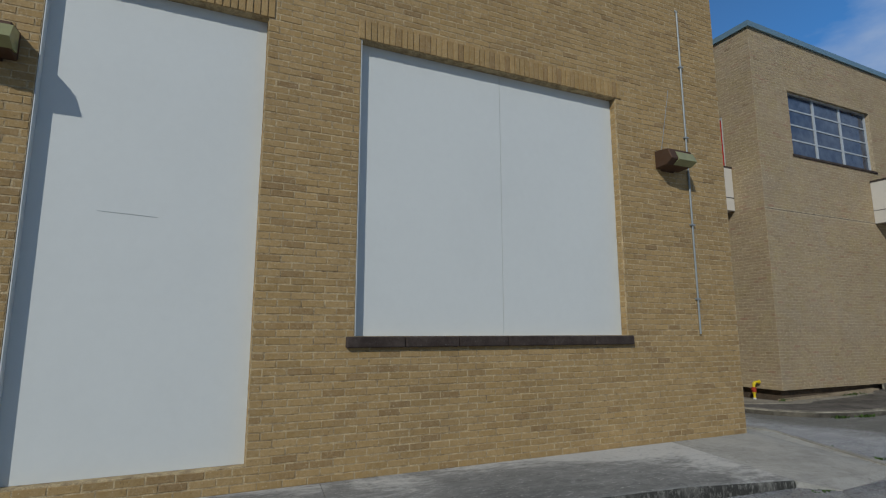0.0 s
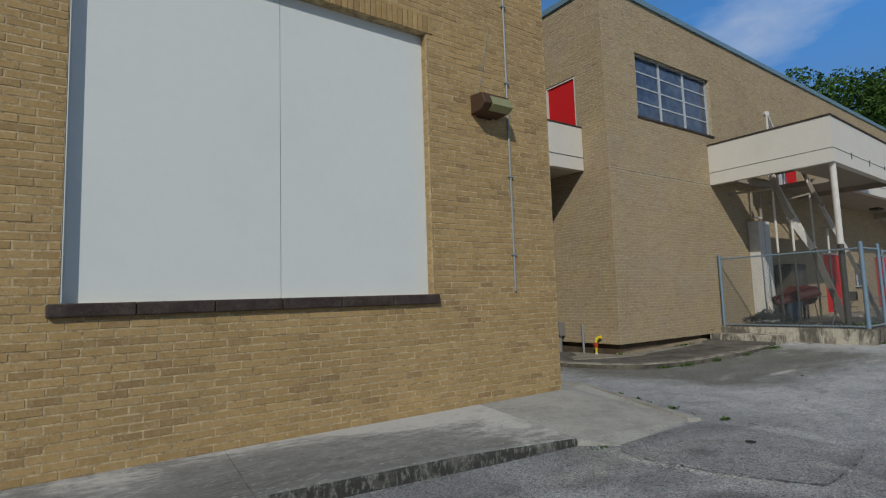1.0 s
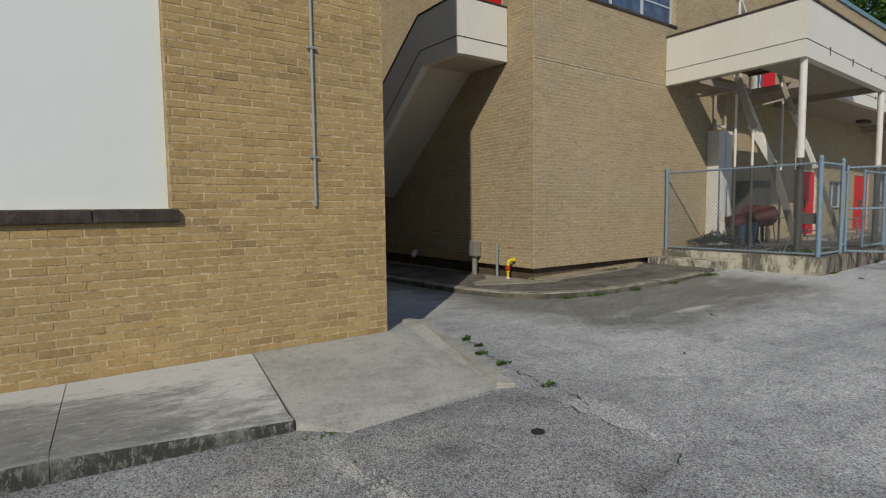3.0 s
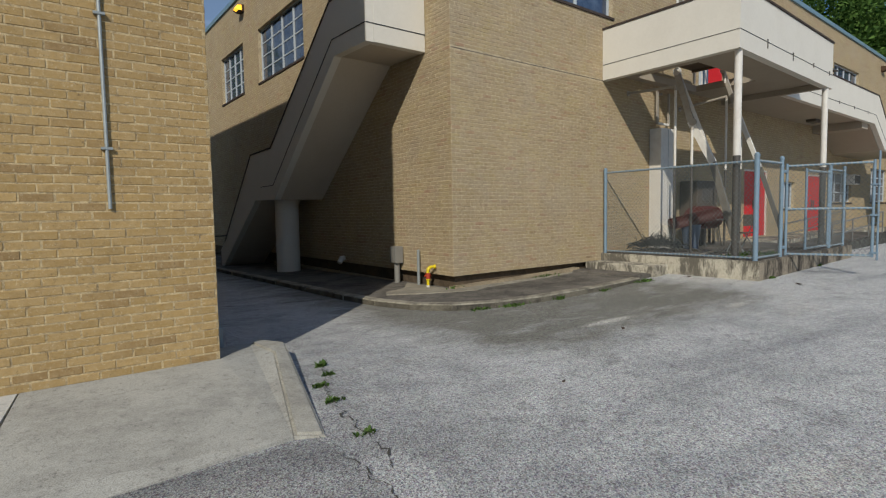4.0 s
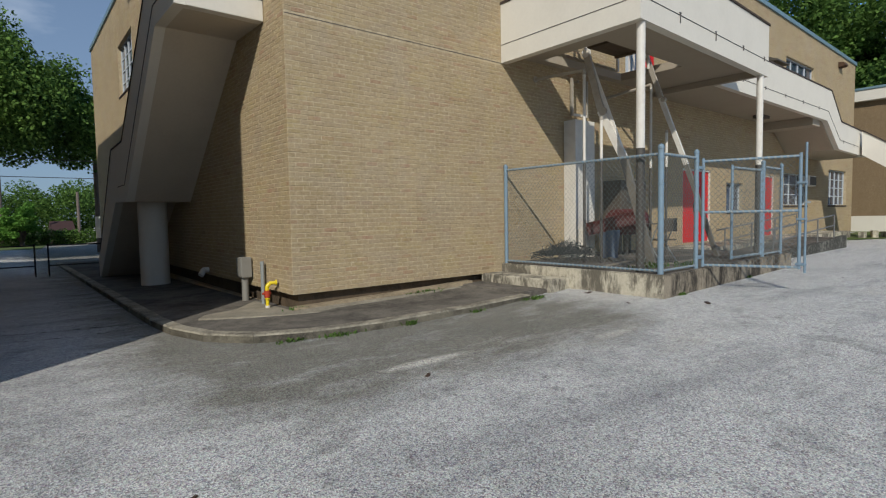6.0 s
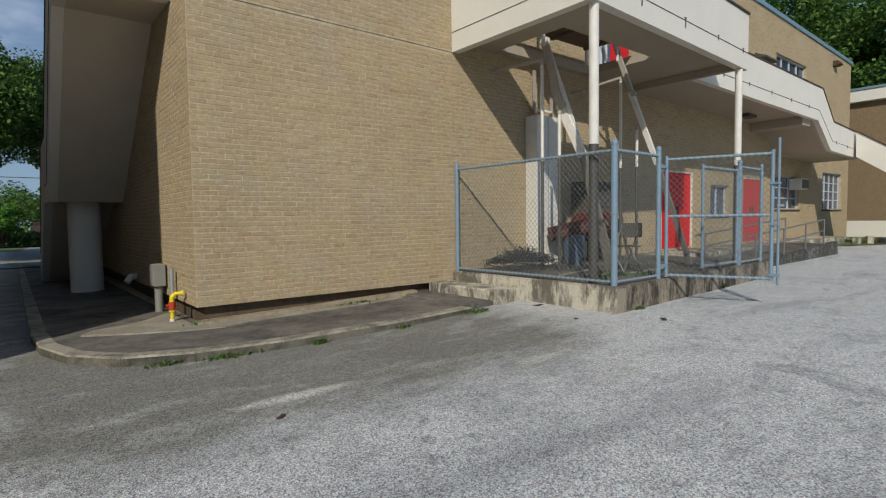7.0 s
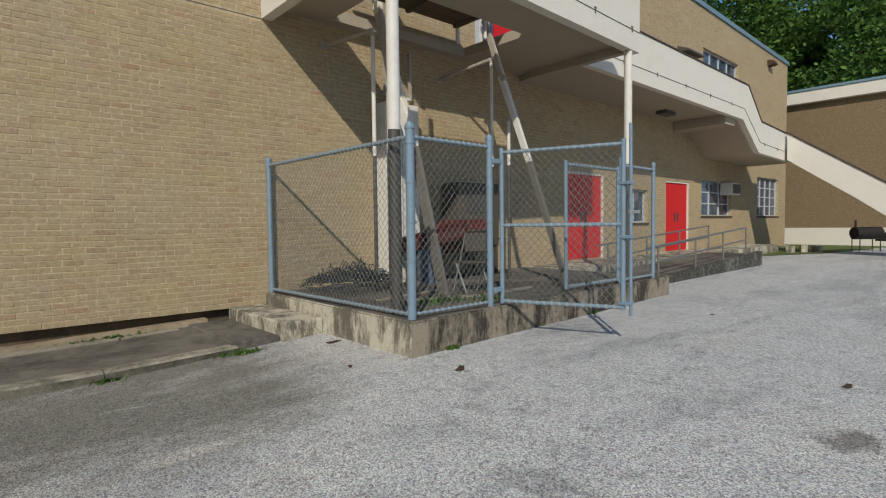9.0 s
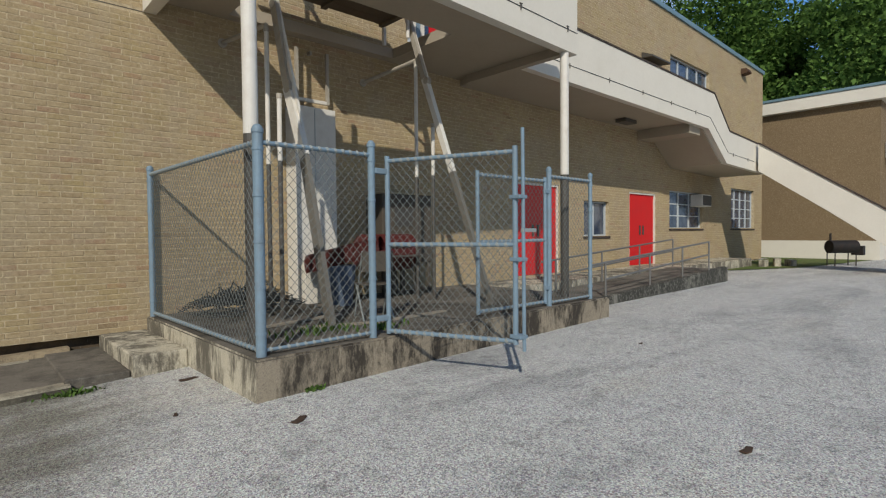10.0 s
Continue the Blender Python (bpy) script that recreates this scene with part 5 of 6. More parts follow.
# box added against the wall, the wall's shade put into its colour
cab = thing("added_dark_box", "dark box on legs against the wall, coloured like the wall's shade", "cabinet", (21.0, 7.9, ZP + 0.001))
part("case", block(-0.55, 0.55, -0.22, 0.27, 0.55, 1.75, bevel=0.015), WALL_SHADE_BROWN, cab)
part("vent_panel", block(-0.3, 0.1, -0.235, -0.222, 1.2, 1.5), BARE_STEEL, cab)
for x in (-0.5, -0.3, -0.1, 0.25, 0.5):
    part("leg", block(x - 0.03, x + 0.03, -0.2, -0.14, 0.0, 0.548), WALL_SHADE_BROWN, cab)


def chair(at, turn, label):
    c = thing("folding_chair", label, "chair", at)
    c.rotation_euler = (0, 0, radians(turn))
    part("seat", block(-0.2, 0.2, -0.2, 0.2, 0.43, 0.45, bevel=0.005), WALL_SHADE_BROWN, c)
    part("backrest", block(-0.2, 0.2, 0.2, 0.22, 0.6, 0.85, bevel=0.005), WALL_SHADE_BROWN, c)
    for x in (-0.19, 0.19):
        part("leg", rod(bmesh.new(), (x, -0.24, 0), (x, 0.21, 0.85), 0.012, 8), GALV, c)
        part("leg", rod(bmesh.new(), (x, 0.25, 0), (x, -0.15, 0.44), 0.012, 8), GALV, c)
    return c


chair((19.0, 5.9, ZP + 0.001), 160, "grey metal folding chair standing on the platform")
WIRE_DARK = plain_mat("dark_tangled_wire", (0.035, 0.04, 0.04, 1), 0.8, scale=10)
rng = random.Random(5)
bm = bmesh.new()
for i in range(150):
    a = rng.uniform(0, 6.28)
    r = rng.uniform(0.15, 0.62)
    c = Vector((17.95 + rng.uniform(-0.12, 0.12), 7.35 + rng.uniform(-0.1, 0.1), 0.51))
    p = [c + Vector((math.cos(a + t * 0.5) * r * 1.25, math.sin(a + t * 0.5) * r, 0.03 + 0.28 * math.exp(-(r * 2.2) ** 2) * rng.uniform(0.4, 1.4) + rng.uniform(0, 0.12))) for t in range(4)]
    for u, v in zip(p, p[1:]):
        rod(bm, u, v, 0.006, 4)
tagged(part("brush_heap", bm, WIRE_DARK), "low heap of dark tangled brush and wire", "brush heap", kind="stuff")
PALE_WOOD = plain_mat("weathered_boards", (0.30, 0.26, 0.20, 1), 0.85, dirtiness=0.4, scale=5)
for i, (x, y, l, a) in enumerate(((18.2, 6.3, 1.3, 12), (18.4, 5.7, 1.0, -20), (19.4, 5.6, 1.2, 5), (18.9, 6.9, 0.9, 40))):
    b = thing("loose_board", "loose weathered board lying on the platform", "board", (x, y, ZP + 0.002), group="loose boards")
    b.rotation_euler = (0, 0, radians(a))
    part("plank", block(-l / 2, l / 2, -0.045, 0.045, 0, 0.022, bevel=0.003), PALE_WOOD, b)

# ---- soffit lamp, far yard ----
sl = thing("soffit_lamp", "small dark rectangular lamp under the walkway soffit", "lamp")
part("housing", block(28.15, 28.75, 7.45, 7.75, 4.47, 4.565, bevel=0.01), BARE_STEEL, sl)
smoker = thing("offset_smoker", "black offset smoker grill on legs by the far wall", "smoker", (38.6, 4.75, ground_z(38.6, 4.75)))
smoker.scale = (0.72, 0.72, 0.72)
BLACK = plain_mat("sooty_black_steel", (0.02, 0.018, 0.016, 1), 0.6, 0.3, dirtiness=0.5, scale=5, dirt=(0.1, 0.05, 0.03, 1))
bm = bmesh.new()
bmesh.ops.create_cone(bm, cap_ends=True, segments=20, radius1=0.32, radius2=0.32, depth=1.35, matrix=pose(-0.1, 0, 0.95, 0, 90, -40))
part("barrel", bm, BLACK, smoker)
part("firebox", block(0.5, 1.0, -0.75, -0.25, 0.52, 0.98, bevel=0.02), BLACK, smoker)
part("chimney", rod(bmesh.new(), (-0.5, 0.4, 1.2), (-0.5, 0.4, 1.62), 0.05, 12), BLACK, smoker)
for x, y in ((-0.5, 0.2), (-0.4, 0.55), (0.3, -0.5), (0.45, -0.15)):
    part("leg", rod(bmesh.new(), (x, y, 0), (x, y, 0.75), 0.025, 8), BLACK, smoker)
for i in range(3):
    blk = thing("concrete_block", "grey concrete block on the grass edge", "block", (36.3 + 0.45 * i, 6.6 - 0.3 * i, ground_z(36, 6)), group="concrete blocks")
    blk.rotation_euler = (0, 0, 0.4 * i)
    part("block_body", block(-0.2, 0.2, -0.1, 0.1, 0, 0.25 + 0.05 * (i % 2), bevel=0.01), SLAB, blk)

wing = thing("brick_wing", "brown brick wing with white fascia and white base band", "building")
BRICK_C = brick_mat("brown_brick", [(0.0, (0.20, 0.14, 0.08, 1)), (1.0, (0.26, 0.185, 0.105, 1))], 0.6)
part("wall", block(43.3, 70, 4.4, 30, 1.1, 6.9), BRICK_C, wing)
part("base_band", block(43.27, 70, 4.37, 30, 0.0, 1.098), WHITE_WALL, wing)
fas = part("fascia", block(43.0, 70.2, 4.1, 30.2, 6.902, 7.45, bevel=0.02), WHITE_WALL, wing)
part("coping", block(42.95, 70.25, 4.05, 30.25, 7.452, 7.56), FASCIA, fas)
part("awning", block(44.2, 70, 3.0, 4.36, 4.6, 5.25), WHITE_WALL, wing)
part("door", block(45.2, 46.2, 4.36, 4.395, 0.35, 2.45), RED, wing, "red steel door")

# ---- yard details ----
DARK_IRON = plain_mat("dark_cast_iron", (0.05, 0.045, 0.04, 1), 0.7, 0.5, scale=20, dirtiness=0.4)
mh = thing("manhole_cover", "dark cast-iron manhole cover set in the asphalt", "manhole cover", (10.54, 1.22, ground_z(10.54, 1.22) + 0.006))
part("rim", rod(bmesh.new(), (0, 0, -0.04), (0, 0, 0.008), 0.175, 40), DARK_IRON, mh)
for i in range(7):
    for j in range(7):
        x, y = (i - 3) * 0.054, (j - 3) * 0.054
        if math.hypot(x, y) < 0.145:
            part("cast_lug", block(x - 0.018, x + 0.018, y - 0.018, y + 0.018, 0.009, 0.016), DARK_IRON, mh)
vc = tagged(part("valve_cover", rod(bmesh.new(), (7.21, 2.88, ground_z(7.21, 2.88) - 0.03), (7.21, 2.88, ground_z(7.21, 2.88) + 0.013), 0.045, 20), DARK_IRON), "small round dark iron cover in the asphalt patch", "cover")
LITTER = plain_mat("dark_litter", (0.06, 0.035, 0.022, 1), 0.9, scale=30)
for x, y, s, a in ((9.85, 3.43, 0.028, 20), (17.03, 4.10, 0.09, 35), (16.80, 5.98, 0.10, 10), (16.39, 4.98, 0.04, 70), (12.06, 4.33, 0.05, 40), (18.84, 1.53, 0.07, 0), (21.4, 3.56, 0.04, 0)):
    lt = thing("litter_scrap", "small dark scrap lying on the asphalt", "litter", (x, y, ground_z(x, y) + 0.004), group="litter")
    lt.rotation_euler = (0, 0, radians(a))
    part("scrap", prism(bmesh.new(), [(-s, -s * 0.3), (-s * 0.3, -s * 0.5), (s, -s * 0.25), (s * 0.8, s * 0.35), (-s * 0.2, s * 0.2), (-s * 0.9, s * 0.4)], lambda u, v: (u, v, 0), lambda u, v: (u * 0.9, v * 0.9, 0.008)), LITTER, lt)


patch_z = lambda x, y: ground_z(x, y) + 0.007
bm = bmesh.new()
bm.faces.new([bm.verts.new((x, y, patch_z(x, y))) for x, y in ((7.68, 3.62), (7.72, 3.2), (7.70, 2.6), (7.66, 2.16), (7.36, 2.07), (6.9, 2.04), (6.46, 2.0), (6.30, 2.3), (6.18, 2.61), (6.09, 2.95), (6.05, 3.25), (6.12, 3.5), (6.28, 3.61))])
tagged(part("asphalt_patch", bm, ASPHALT_PATCH), "darker square patch in the asphalt beside the ramp", "asphalt patch", kind="structure")
CRACK = plain_mat("dark_crack_dirt", (0.075, 0.07, 0.058, 1), 0.95, scale=20)
CRUMB = concrete_mat("pale_crumbled_tar", (0.42, 0.41, 0.38, 1), (0.22, 0.215, 0.2, 1), 0.6, 8)


def crack(pts, width, seed, label):
    """A jagged narrow ribbon along plan points, lying just over the ground."""
    rng = random.Random(seed)
    line = []
    for (a, b), (c, d) in zip(pts, pts[1:]):
        n = max(2, int(math.hypot(c - a, d - b) / 0.04))
        line += [(a + (c - a) * i / n + rng.gauss(0, 0.018), b + (d - b) * i / n + rng.gauss(0, 0.018)) for i in range(n)]
    b = bmesh.new()
    prev = None
    for i, (x, y) in enumerate(line):
        x1, y1 = line[min(i + 1, len(line) - 1)]
        x0, y0 = line[max(i - 1, 0)]
        t = Vector((x1 - x0, y1 - y0)).normalized()
        w = width * rng.choice((0.02, 0.5, 1.0)) * rng.uniform(0.4, 1.4)
        cur = [b.verts.new((x - t.y * w, y + t.x * w, ground_z(x, y) + 0.012)), b.verts.new((x + t.y * w, y - t.x * w, ground_z(x, y) + 0.012))]
        if prev:
            b.faces.new((prev[0], prev[1], cur[1], cur[0]))
        prev = cur
    return tagged(part("asphalt_crack", b, CRACK), label, "crack", kind="structure")


for pts, w, sd, lb in (
        ([(7.70, 3.6), (7.72, 3.2), (7.70, 2.6), (7.66, 2.16), (7.45, 2.1)], 0.006, 3, "jagged crack round the asphalt patch"),
        ([(7.45, 2.1), (6.9, 2.04), (6.46, 2.0), (6.18, 2.61), (6.05, 3.25)], 0.005, 4, "jagged crack round the asphalt patch"),
        ([(8.46, 5.36), (8.38, 4.9), (8.15, 4.5), (8.0, 3.93), (7.95, 3.26), (7.8, 2.9)], 0.008, 5, "weedy crack along the ramp kerb"),
        ([(8.40, 4.83), (8.44, 4.43), (8.9, 4.0)], 0.003, 6, "fine crack across the yard"),
        ([(8.41, 10.18), (8.98, 9.83), (10.71, 9.48)], 0.035, 7, "dark joint across the alley"),
        ([(8.9, 9.2), (9.82, 9.0), (10.6, 9.1)], 0.02, 9, "dark joint across the alley"),
        ([(11.03, 2.0), (11.0, 1.75), (10.95, 1.5)], 0.004, 10, "fine crack across the yard"),
        ([(11.0, 6.6), (10.3, 7.2), (9.4, 8.2)], 0.006, 8, "fine crack across the alley mouth")):
    crack(pts, w, sd, lb)
rng = random.Random(31)
bm = bmesh.new()
for i in range(260):
    f = rng.random()
    x, y = 5.99 + 0.27 * f + rng.gauss(0, 0.07), 3.33 - 1.15 * f + rng.gauss(0, 0.08)
    r = rng.uniform(0.004, 0.016)
    z = ground_z(x, y) + 0.004
    vs = [bm.verts.new((x + math.cos(k * 1.26) * r * rng.uniform(0.5, 1.5), y + math.sin(k * 1.26) * r * rng.uniform(0.5, 1.5), z)) for k in range(5)]
    top = bm.verts.new((x, y, z + r * rng.uniform(0.4, 0.8)))
    for k in range(5):
        bm.faces.new((vs[k], vs[(k + 1) % 5], top))
tagged(part("crumbled_tar", bm, CRUMB), "pale crumbled surface along the edge of the patch", "rubble", kind="stuff")


def leaf_mat(name, dark, light):
    m = Mat(name, 0.75, spec=0.12)
    c = m.ramp(m.random(), [(0.0, dark), (0.6, light), (1.0, tuple(min(1, v * 1.35) for v in light[:3]) + (1,))])
    m.colour(c)
    m.b.inputs["Subsurface Weight"].default_value = 0.0
    tr = m.t.nodes.new("ShaderNodeBsdfTranslucent")
    mx = m.t.nodes.new("ShaderNodeMixShader")
    mx.inputs[0].default_value = 0.3
    m.link(c, tr.inputs["Color"])
    out = m.t.nodes["Material Output"]
    m.link(m.b.outputs[0], mx.inputs[1])
    m.link(tr.outputs[0], mx.inputs[2])
    m.link(mx.outputs[0], out.inputs["Surface"])
    return m.m


LEAF = leaf_mat("oak_leaves", (0.030, 0.068, 0.015, 1), (0.115, 0.20, 0.044, 1))
LEAF_BRIGHT = leaf_mat("bright_leaves", (0.06, 0.14, 0.02, 1), (0.14, 0.29, 0.05, 1))
WEED = leaf_mat("weed_leaves", (0.05, 0.09, 0.02, 1), (0.095, 0.16, 0.04, 1))
BARK = plain_mat("dark_bark", (0.06, 0.045, 0.034, 1), 0.95, vary=0.4, dirtiness=0.4, scale=8, bump=0.8)
POLE = plain_mat("weathered_pole", (0.16, 0.13, 0.105, 1), 0.9, vary=0.3, scale=6)


def leaf_cloud(name, clumps, per, size, rng, material, parent):
    """Many small folded leaves scattered in ellipsoid clumps (x, y, z, rx, ry, rz)."""
    verts, faces = [], []
    for cx, cy, cz, rx, ry, rz in clumps:
        for _ in range(per):
            while True:
                p = Vector((rng.uniform(-1, 1), rng.uniform(-1, 1), rng.uniform(-1, 1)))
                if 0.15 < p.length < 1.0:
                    break
            c = Vector((cx + p.x * rx, cy + p.y * ry, cz + p.z * rz))
            s = size * rng.uniform(0.6, 1.5)
            e = Euler((rng.uniform(-1.1, 1.1), rng.uniform(-1.1, 1.1), rng.uniform(0, 6.28))).to_matrix()
            n = len(verts)
            for v in ((-0.5, -0.1, 0), (0.0, -0.35, 0.06), (0.55, 0.0, 0), (0.05, 0.35, 0.06)):
                verts.append(tuple(c + e @ Vector(v) * s))
            faces += [(n, n + 1, n + 3), (n + 1, n + 2, n + 3)]
    me = bpy.data.meshes.new(name)
    me.from_pydata(verts, [], faces)
    me.materials.append(material)
    ob = new(name, me)
    ob.parent = parent
    return tagged(ob, kind="stuff")


def tree(name, label, x, y, height, spread, base, seed, clumps=70, per=170, leaf=0.3, material=None, flat=0.75):
    """A tapered trunk, forked limbs and an uneven crown of leaf clumps."""
    rng = random.Random(seed)
    t = thing(name, label, "tree", (x, y, ground_z(x, y)))
    tb = bmesh.new()
    r = height * 0.028 + 0.05
    fork = base * 0.75
    rod(tb, (0, 0, -0.3), (0.05, 0.1, fork), r * 1.25, 12, r * 0.85)
    tips = []
    for i in range(8):
        a = i * 2.4 + rng.uniform(-0.3, 0.3)
        d = spread * rng.uniform(0.45, 0.85)
        z = base + (height - base) * rng.uniform(0.15, 0.7)
        p0, p1 = Vector((0.05, 0.1, fork - 0.1)), Vector((math.cos(a) * d * 0.45, math.sin(a) * d * 0.45, fork + (z - fork) * 0.55))
        p2 = Vector((math.cos(a + 0.2) * d, math.sin(a + 0.2) * d, z))
        rod(tb, p0, p1, r * 0.55, 8, r * 0.34)
        rod(tb, p1, p2, r * 0.34, 8, r * 0.10)
        tips += [p1.lerp(p2, 0.5), p2]
        for k in range(2):
            q = p1.lerp(p2, rng.uniform(0.2, 0.9))
            e = q + Vector((rng.uniform(-1, 1), rng.uniform(-1, 1), rng.uniform(0.1, 0.8))) * spread * 0.3
            rod(tb, q, e, r * 0.14, 6, r * 0.04)
            tips.append(e)
    part("trunk", tb, BARK, t)
    cl = []
    for i in range(clumps):
        if i < len(tips):
            c = tips[i]
        else:
            a, d = rng.uniform(0, 6.28), math.sqrt(rng.random())
            top_z = base + (height - base) * (1 - 0.75 * d * d)
            c = Vector((math.cos(a) * d * spread, math.sin(a) * d * spread, rng.uniform(base + (top_z - base) * 0.25, top_z)))
        s = spread * rng.uniform(0.13, 0.27)
        cl.append((c.x, c.y, c.z, s, s, s * flat))
    leaf_cloud("crown", cl, per, leaf, rng, material or LEAF, t)
    return t


tree("oak_tree", "large dark green oak with spreading limbs beyond the alley", 7.2, 38.0, 13.0, 7.0, 5.0, 11, 240, 640, 0.17)
tree("oak_tree", "large dark green oak rising behind the school roof", 62.0, 20.5, 23.0, 10.5, 6.0, 12, 130, 800, 0.30)
tree("oak_tree", "spreading dark green oak behind the brick wing", 67.0, 9.0, 25.0, 12.0, 8.5, 13, 115, 800, 0.30)
tree("oak_tree", "green tree behind the low brick wing", 80.0, 20.0, 15.0, 9.0, 3.0, 14, 70, 400, 0.30, LEAF_BRIGHT)
tree("street_tree", "small bright green tree at the road", 10.0, 56.0, 4.2, 1.7, 0.5, 15, 55, 260, 0.14, LEAF_BRIGHT)
rng = random.Random(21)
woods = thing("far_woods", "hazy green belt of trees across the road", "woods", (0, 0, 0), kind="stuff")
cl = []
for i in range(360):
    x = rng.uniform(-30, 40)
    cl.append((x, rng.uniform(78, 92), rng.uniform(-0.3, 5.6 + 3.0 * noise.noise((x * 0.2, 3, 0))), 1.9, 2.4, 1.3))
leaf_cloud("foliage", cl, 330, 0.27, rng, LEAF, woods)
hedge = thing("hedge", "clipped green hedge along the road", "hedge", (0, 0, 0), kind="stuff")
cl = [(-14 + i * 0.9, 58.0 + rng.uniform(-0.2, 0.2), 0.2 + rng.uniform(-0.1, 0.1), 0.8, 0.7, 0.85) for i in range(38)]
leaf_cloud("foliage", cl, 700, 0.17, rng, LEAF, hedge)
GRASS = concrete_mat("rough_grass", (0.10, 0.155, 0.035, 1), (0.16, 0.15, 0.06, 1), 0.7, 1.2)
bm = bmesh.new()
for a, b, c, d in ((-60, 11.0, 47, 75), (-60, 60, 75, 200)):
    vs = [bm.verts.new((x, y, ground_z(x, y) + 0.03)) for x, y in ((a, c), (b, c + 2.0), (b + 2, d), (a, d))]
    bm.faces.new(vs)
tagged(part("grass_verge", bm, GRASS), "rough green grass verge beyond the road", "grass", kind="stuff")
bm = bmesh.new()
bm.faces.new([bm.verts.new((x, y, ground_z(x, y) + 0.02)) for x, y in ((33.5, 7.0), (36.6, 5.5), (60, 2.2), (60, 30), (42.4, 30), (42.4, YB - 0.1), (33.5, YB - 0.1))])
tagged(part("grass_yard", bm, GRASS), "worn green grass edge before the brick wing", "grass", kind="stuff")
house = thing("far_house", "low house with a red-brown roof behind the hedge", "house", (13.1, 62, -0.35))
part("wall", block(-1.0, 1.0, -2, 2, -0.6, 1.25), BARK, house)
part("roof", prism(bmesh.new(), [(-2.4, 1.2), (2.4, 1.2), (0, 2.05)], lambda y, z: (-0.9, y, z), lambda y, z: (0.9, y, z)), plain_mat("red_brown_roof", (0.055, 0.025, 0.02, 1), 0.9), house)
for x, y, h in ((13.6, 40.0, 6.2), (8.8, 58.0, 5.8), (15.0, 68.0, 5.0)):
    up = thing("utility_pole", "weathered wooden utility pole", "utility pole", (x, y, ground_z(x, y)), group="utility poles")
    part("pole", rod(bmesh.new(), (0, 0, -0.3), (0, 0, h), 0.16, 12, 0.13), POLE, up)
for z, y in ((3.75, 33.5), (4.65, 33.6)):
    bm = bmesh.new()
    p = [Vector((-40 + i * 6.0, y, z + 0.0006 * (-40 + i * 6.0 - 12) ** 2)) for i in range(16)]
    for a, b in zip(p, p[1:]):
        rod(bm, a, b, 0.018 if y < 40 else 0.012, 5)
    tagged(part("power_line", bm, BARE_STEEL), "dark power line slung between poles", "power line", group="power lines")
gatebar = thing("road_gate", "low black pipe gate across the alley end", "gate", (0, 0, ground_z(10, 22)))
for x in (9.8, 10.15):
    part("post", rod(bmesh.new(), (x, 21.8, -0.1), (x, 21.8, 1.05), 0.025, 10), BLACK, gatebar)
for a, b, z in ((4.5, 9.8, 1.0), (10.15, 12.4, 1.0), (4.5, 9.8, 0.35), (10.15, 12.4, 0.35)):
    part("rail", rod(bmesh.new(), (a, 21.8, z), (b, 21.8, z), 0.02, 8), BLACK, gatebar)
sign = thing("road_sign", "small white sign board on a thin post", "sign", (13.3, 36.0, ground_z(13, 36)))
part("post", rod(bmesh.new(), (0, 0, -0.1), (0, 0, 2.2), 0.03, 8), GALV, sign)
part("board", block(-0.3, 0.3, -0.02, 0.0, 1.0, 2.2), WHITE_WALL, sign)


def weeds(x, y, w, n, h, seed, z=None):
    rng = random.Random(seed)
    verts, faces = [], []
    for i in range(n):
        c = Vector((x + rng.gauss(0, w), y + rng.gauss(0, w * 0.4), ground_z(x, y) if z is None else z))
        a, l, b = rng.uniform(0, 6.28), h * rng.uniform(0.3, 0.95), rng.uniform(0.3, 1.3)
        d, s = Vector((math.cos(a), math.sin(a), 0)), Vector((-math.sin(a), math.cos(a), 0)) * 0.008
        k = len(verts)
        tip = c + d * l * b + Vector((0, 0, l))
        m = c + d * l * b * 0.35 + Vector((0, 0, l * 0.6))
        verts += [tuple(v) for v in (c - s, c + s, m + s * 1.6, m - s * 1.6, tip)]
        faces += [(k, k + 1, k + 2, k + 3), (k + 3, k + 2, k + 4)]
    me = bpy.data.meshes.new("weed_tuft")
    me.from_pydata(verts, [], faces)
    me.materials.append(WEED)
    return tagged(new("weed_tuft", me), "tuft of green weeds growing from a crack", "weeds", "weed tufts", "stuff")


for i, (x, y, w, n, h) in enumerate(((12.4, 6.55, 0.12, 90, 0.07), (11.8, 6.68, 0.1, 70, 0.06), (13.4, 6.43, 0.05, 50, 0.08), (14.6, 6.42, 0.06, 40, 0.06), (15.9, 6.38, 0.12, 90, 0.07), (17.5, 4.72, 0.05, 60, 0.06), (20.4, 4.84, 0.06, 60, 0.07), (8.38, 4.9, 0.03, 34, 0.05), (8.45, 5.22, 0.03, 40, 0.07), (8.16, 4.62, 0.03, 40, 0.05), (8.07, 4.2, 0.04, 46, 0.05), (7.98, 3.5, 0.04, 30, 0.035), (6.12, 3.68, 0.07, 40, 0.012), (15.0, 8.12, 0.15, 110, 0.1), (14.6, 8.1, 0.1, 60, 0.08), (12.55, 8.2, 0.08, 60, 0.1), (18.0, 5.5, 0.25, 90, 0.12), (18.6, 5.2, 0.15, 60, 0.1))):
    weeds(x, y, w, n, h, 40 + i, pave_z(x, y) if y > 7 else ZP if 17.2 < x < 19 and y > 5 else None)

# ---- bricks ----


def place_hall(u, d, z):
    return (u, YA + d, z)


def split_near(rows, keep, limit=300):
    near = sorted((r for r in rows if keep(r)), key=lambda r: (round(r[1], 3), r[0]))[:limit]
    chosen = set(near)
    return near, [r for r in rows if r not in chosen]


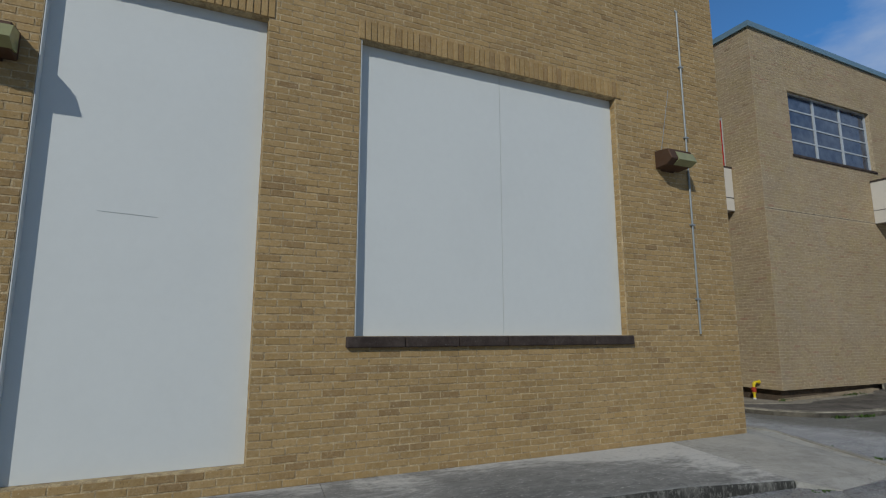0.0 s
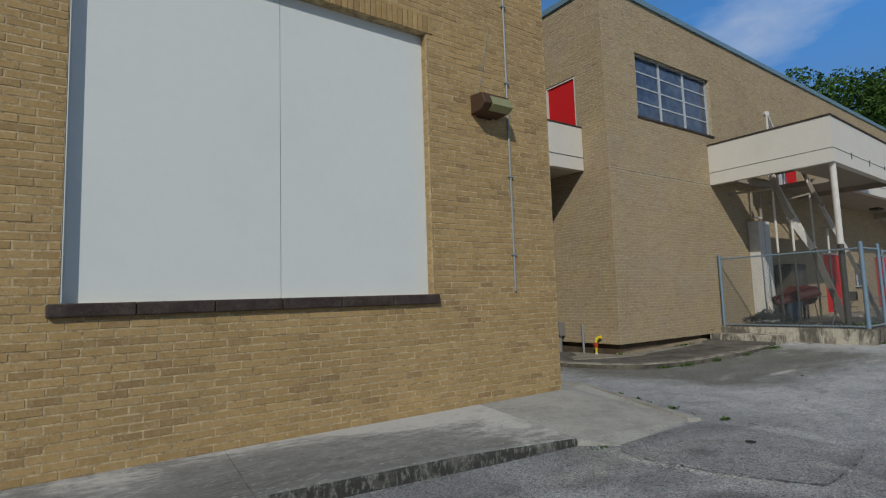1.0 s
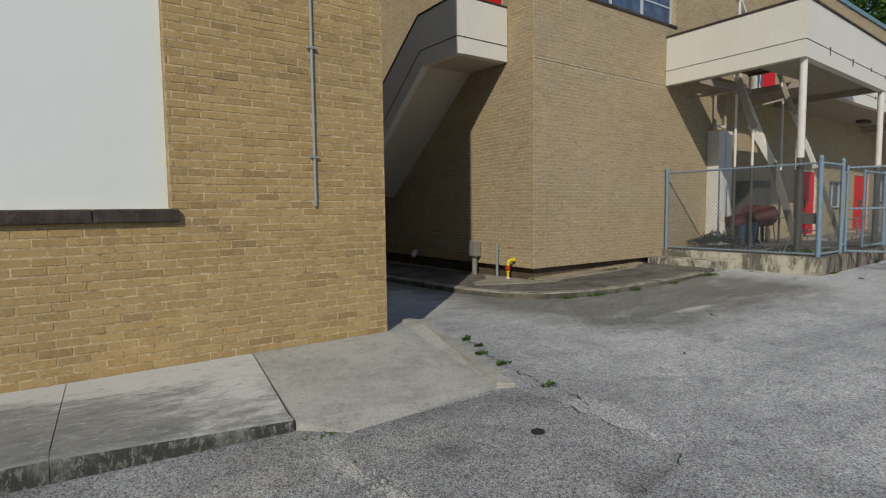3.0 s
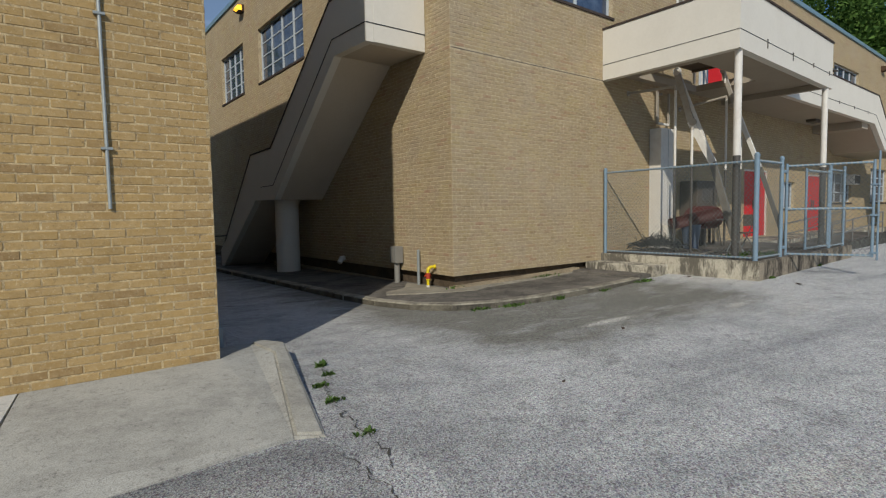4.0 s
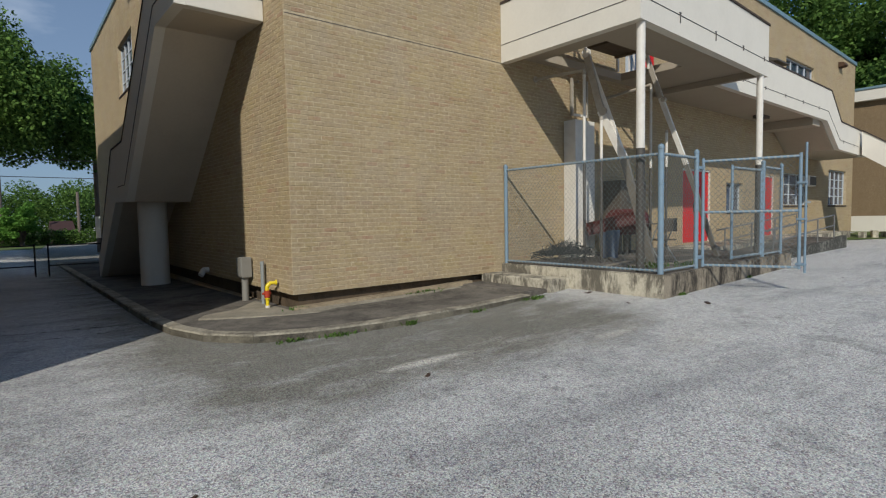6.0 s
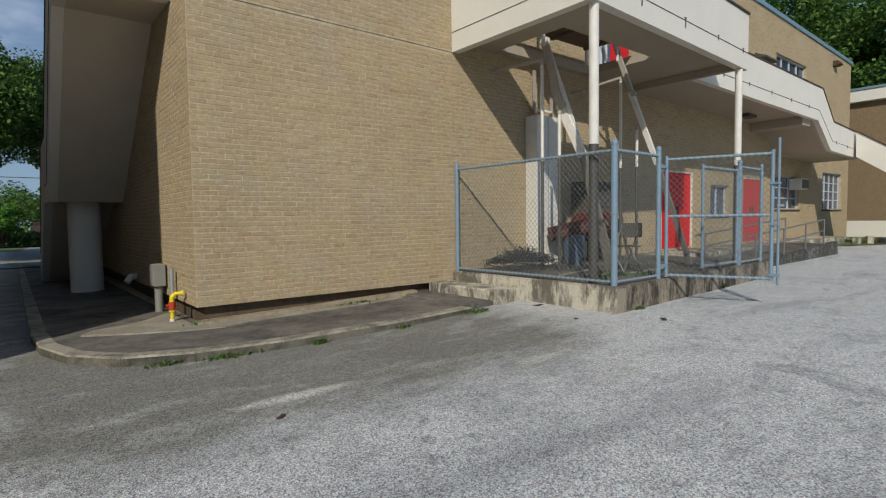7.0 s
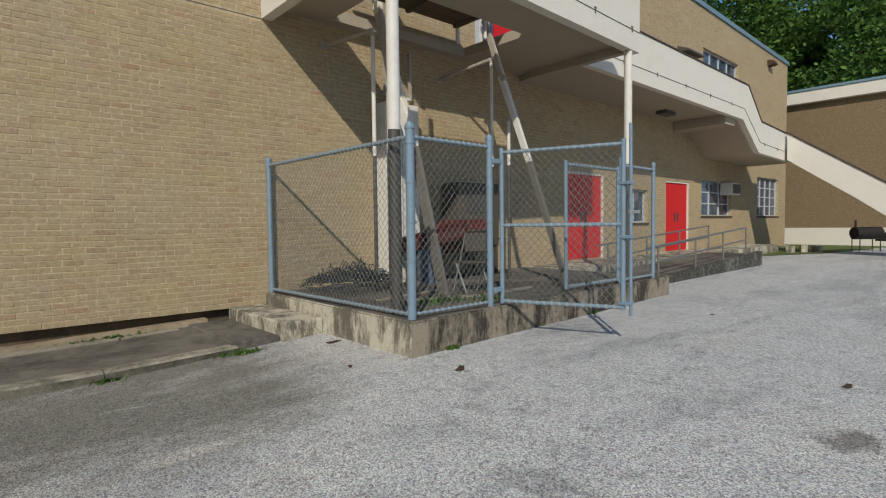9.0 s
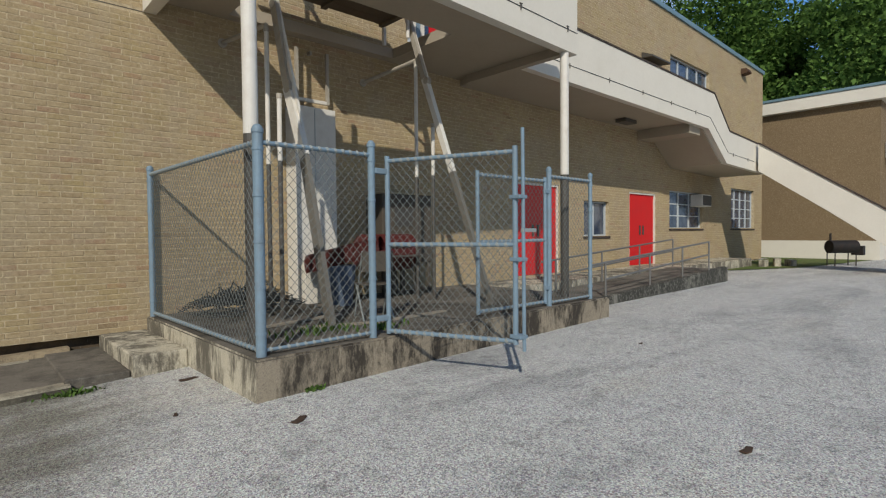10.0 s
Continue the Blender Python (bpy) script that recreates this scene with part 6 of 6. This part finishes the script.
def single_bricks(rows, place, material, parent):
    cache = {}
    for u, z, w, h, proud in rows:
        key = (round(w, 3), round(h, 3), round(proud, 3))
        if key not in cache:
            v, f = brick_template(w, h, proud)
            me = bpy.data.meshes.new("brick")
            o = Vector(place(0, 0, 0))
            me.from_pydata([tuple(Vector(place(a, b, c)) - o) for a, b, c in v], [], f)
            me.materials.append(material)
            cache[key] = me
        ob = new("brick", cache[key])
        ob.location = place(u, 0, z)
        ob.parent = parent


LINT = 0.235
holes_a = [OPEN_L, OPEN_R, (OPEN_L[0] - 0.02, OPEN_L[1] + 0.07, TOP_A, TOP_A + LINT), (OPEN_R[0] - 0.03, OPEN_R[1] + 0.10, TOP_A, TOP_A + LINT)]
rows = brick_field(-3.4, XA + 0.004, 0.206, 7.4, holes=holes_a, seed=7)
near, rest = split_near(rows, lambda r: r[0] > 3.2 and r[1] < 1.45)
joined_bricks("brickwork", rest, place_hall, BRICK_A, hall, "buff running-bond bricks")
sold = []
rng = random.Random(9)
for x0, x1 in ((OPEN_L[0] - 0.02, OPEN_L[1] + 0.07), (OPEN_R[0] - 0.03, OPEN_R[1] + 0.10)):
    u = x0
    while u < x1 - 0.03:
        sold.append((u + 0.004, TOP_A + 0.002, 0.0615, LINT - 0.008, 0.014 + rng.uniform(-0.002, 0.003)))
        u += COURSE
single_bricks(sold, place_hall, BRICK_A, hall)
# jamb returns of the openings
for u, z0, z1, sgn in ((OPEN_R[1], OPEN_R[2], OPEN_R[3], -1), (OPEN_L[1], OPEN_L[2], OPEN_L[3], -1)):
    jr = brick_field(YA + 0.012, YA + 0.108, z0 + 0.01, z1 - 0.01, seed=4)
    joined_bricks("jamb_bricks", jr, lambda a, d, z, u=u: (u + d, a, z), BRICK_A, hall)


def place_east(u, d, z):
    return (XA - d, u, z)


rows = brick_field(YA - 0.004, 13.0, 0.206, 7.4, seed=17)
joined_bricks("brickwork", rows, place_east, BRICK_A, hall_e, "buff running-bond bricks")
single_bricks(near, place_hall, BRICK_A, hall)


def fp(u, d, z):
    return (u, YB + d, z)


def wp(u, d, z):
    return (XB + d, u, z)


rows = brick_field(XB - 0.004, XBE, 0.326, 9.3, top=lambda u: roof_b(u) - 0.1, holes=FRONT_HOLES + [(XB - 1, 17.0, 4.50, 4.512)], seed=23)
near, rest = split_near(rows, lambda r: 12.9 < r[0] < 17.0 and r[1] < 1.6)
joined_bricks("brickwork", rest, fp, BRICK_B, front, "tan running-bond bricks")
single_bricks(near, fp, BRICK_B, front)
rows = brick_field(YB - 0.004, YBE, 0.326, 9.3, top=lambda u: roof_b(XB) - 0.1, holes=WEST_HOLES, seed=29)
near, rest = split_near(rows, lambda r: 8.0 < r[0] < 11.5 and r[1] < 2.0, 280)
joined_bricks("brickwork", rest, wp, BRICK_B, west, "tan running-bond bricks")
single_bricks(near, wp, BRICK_B, west)
bm = block(XB + 0.01, 17.0, YB - 0.006, YB - 0.002, 4.500, 4.507)
part("control_joint", bm, BARE_STEEL, front, "dark sealed control joint")
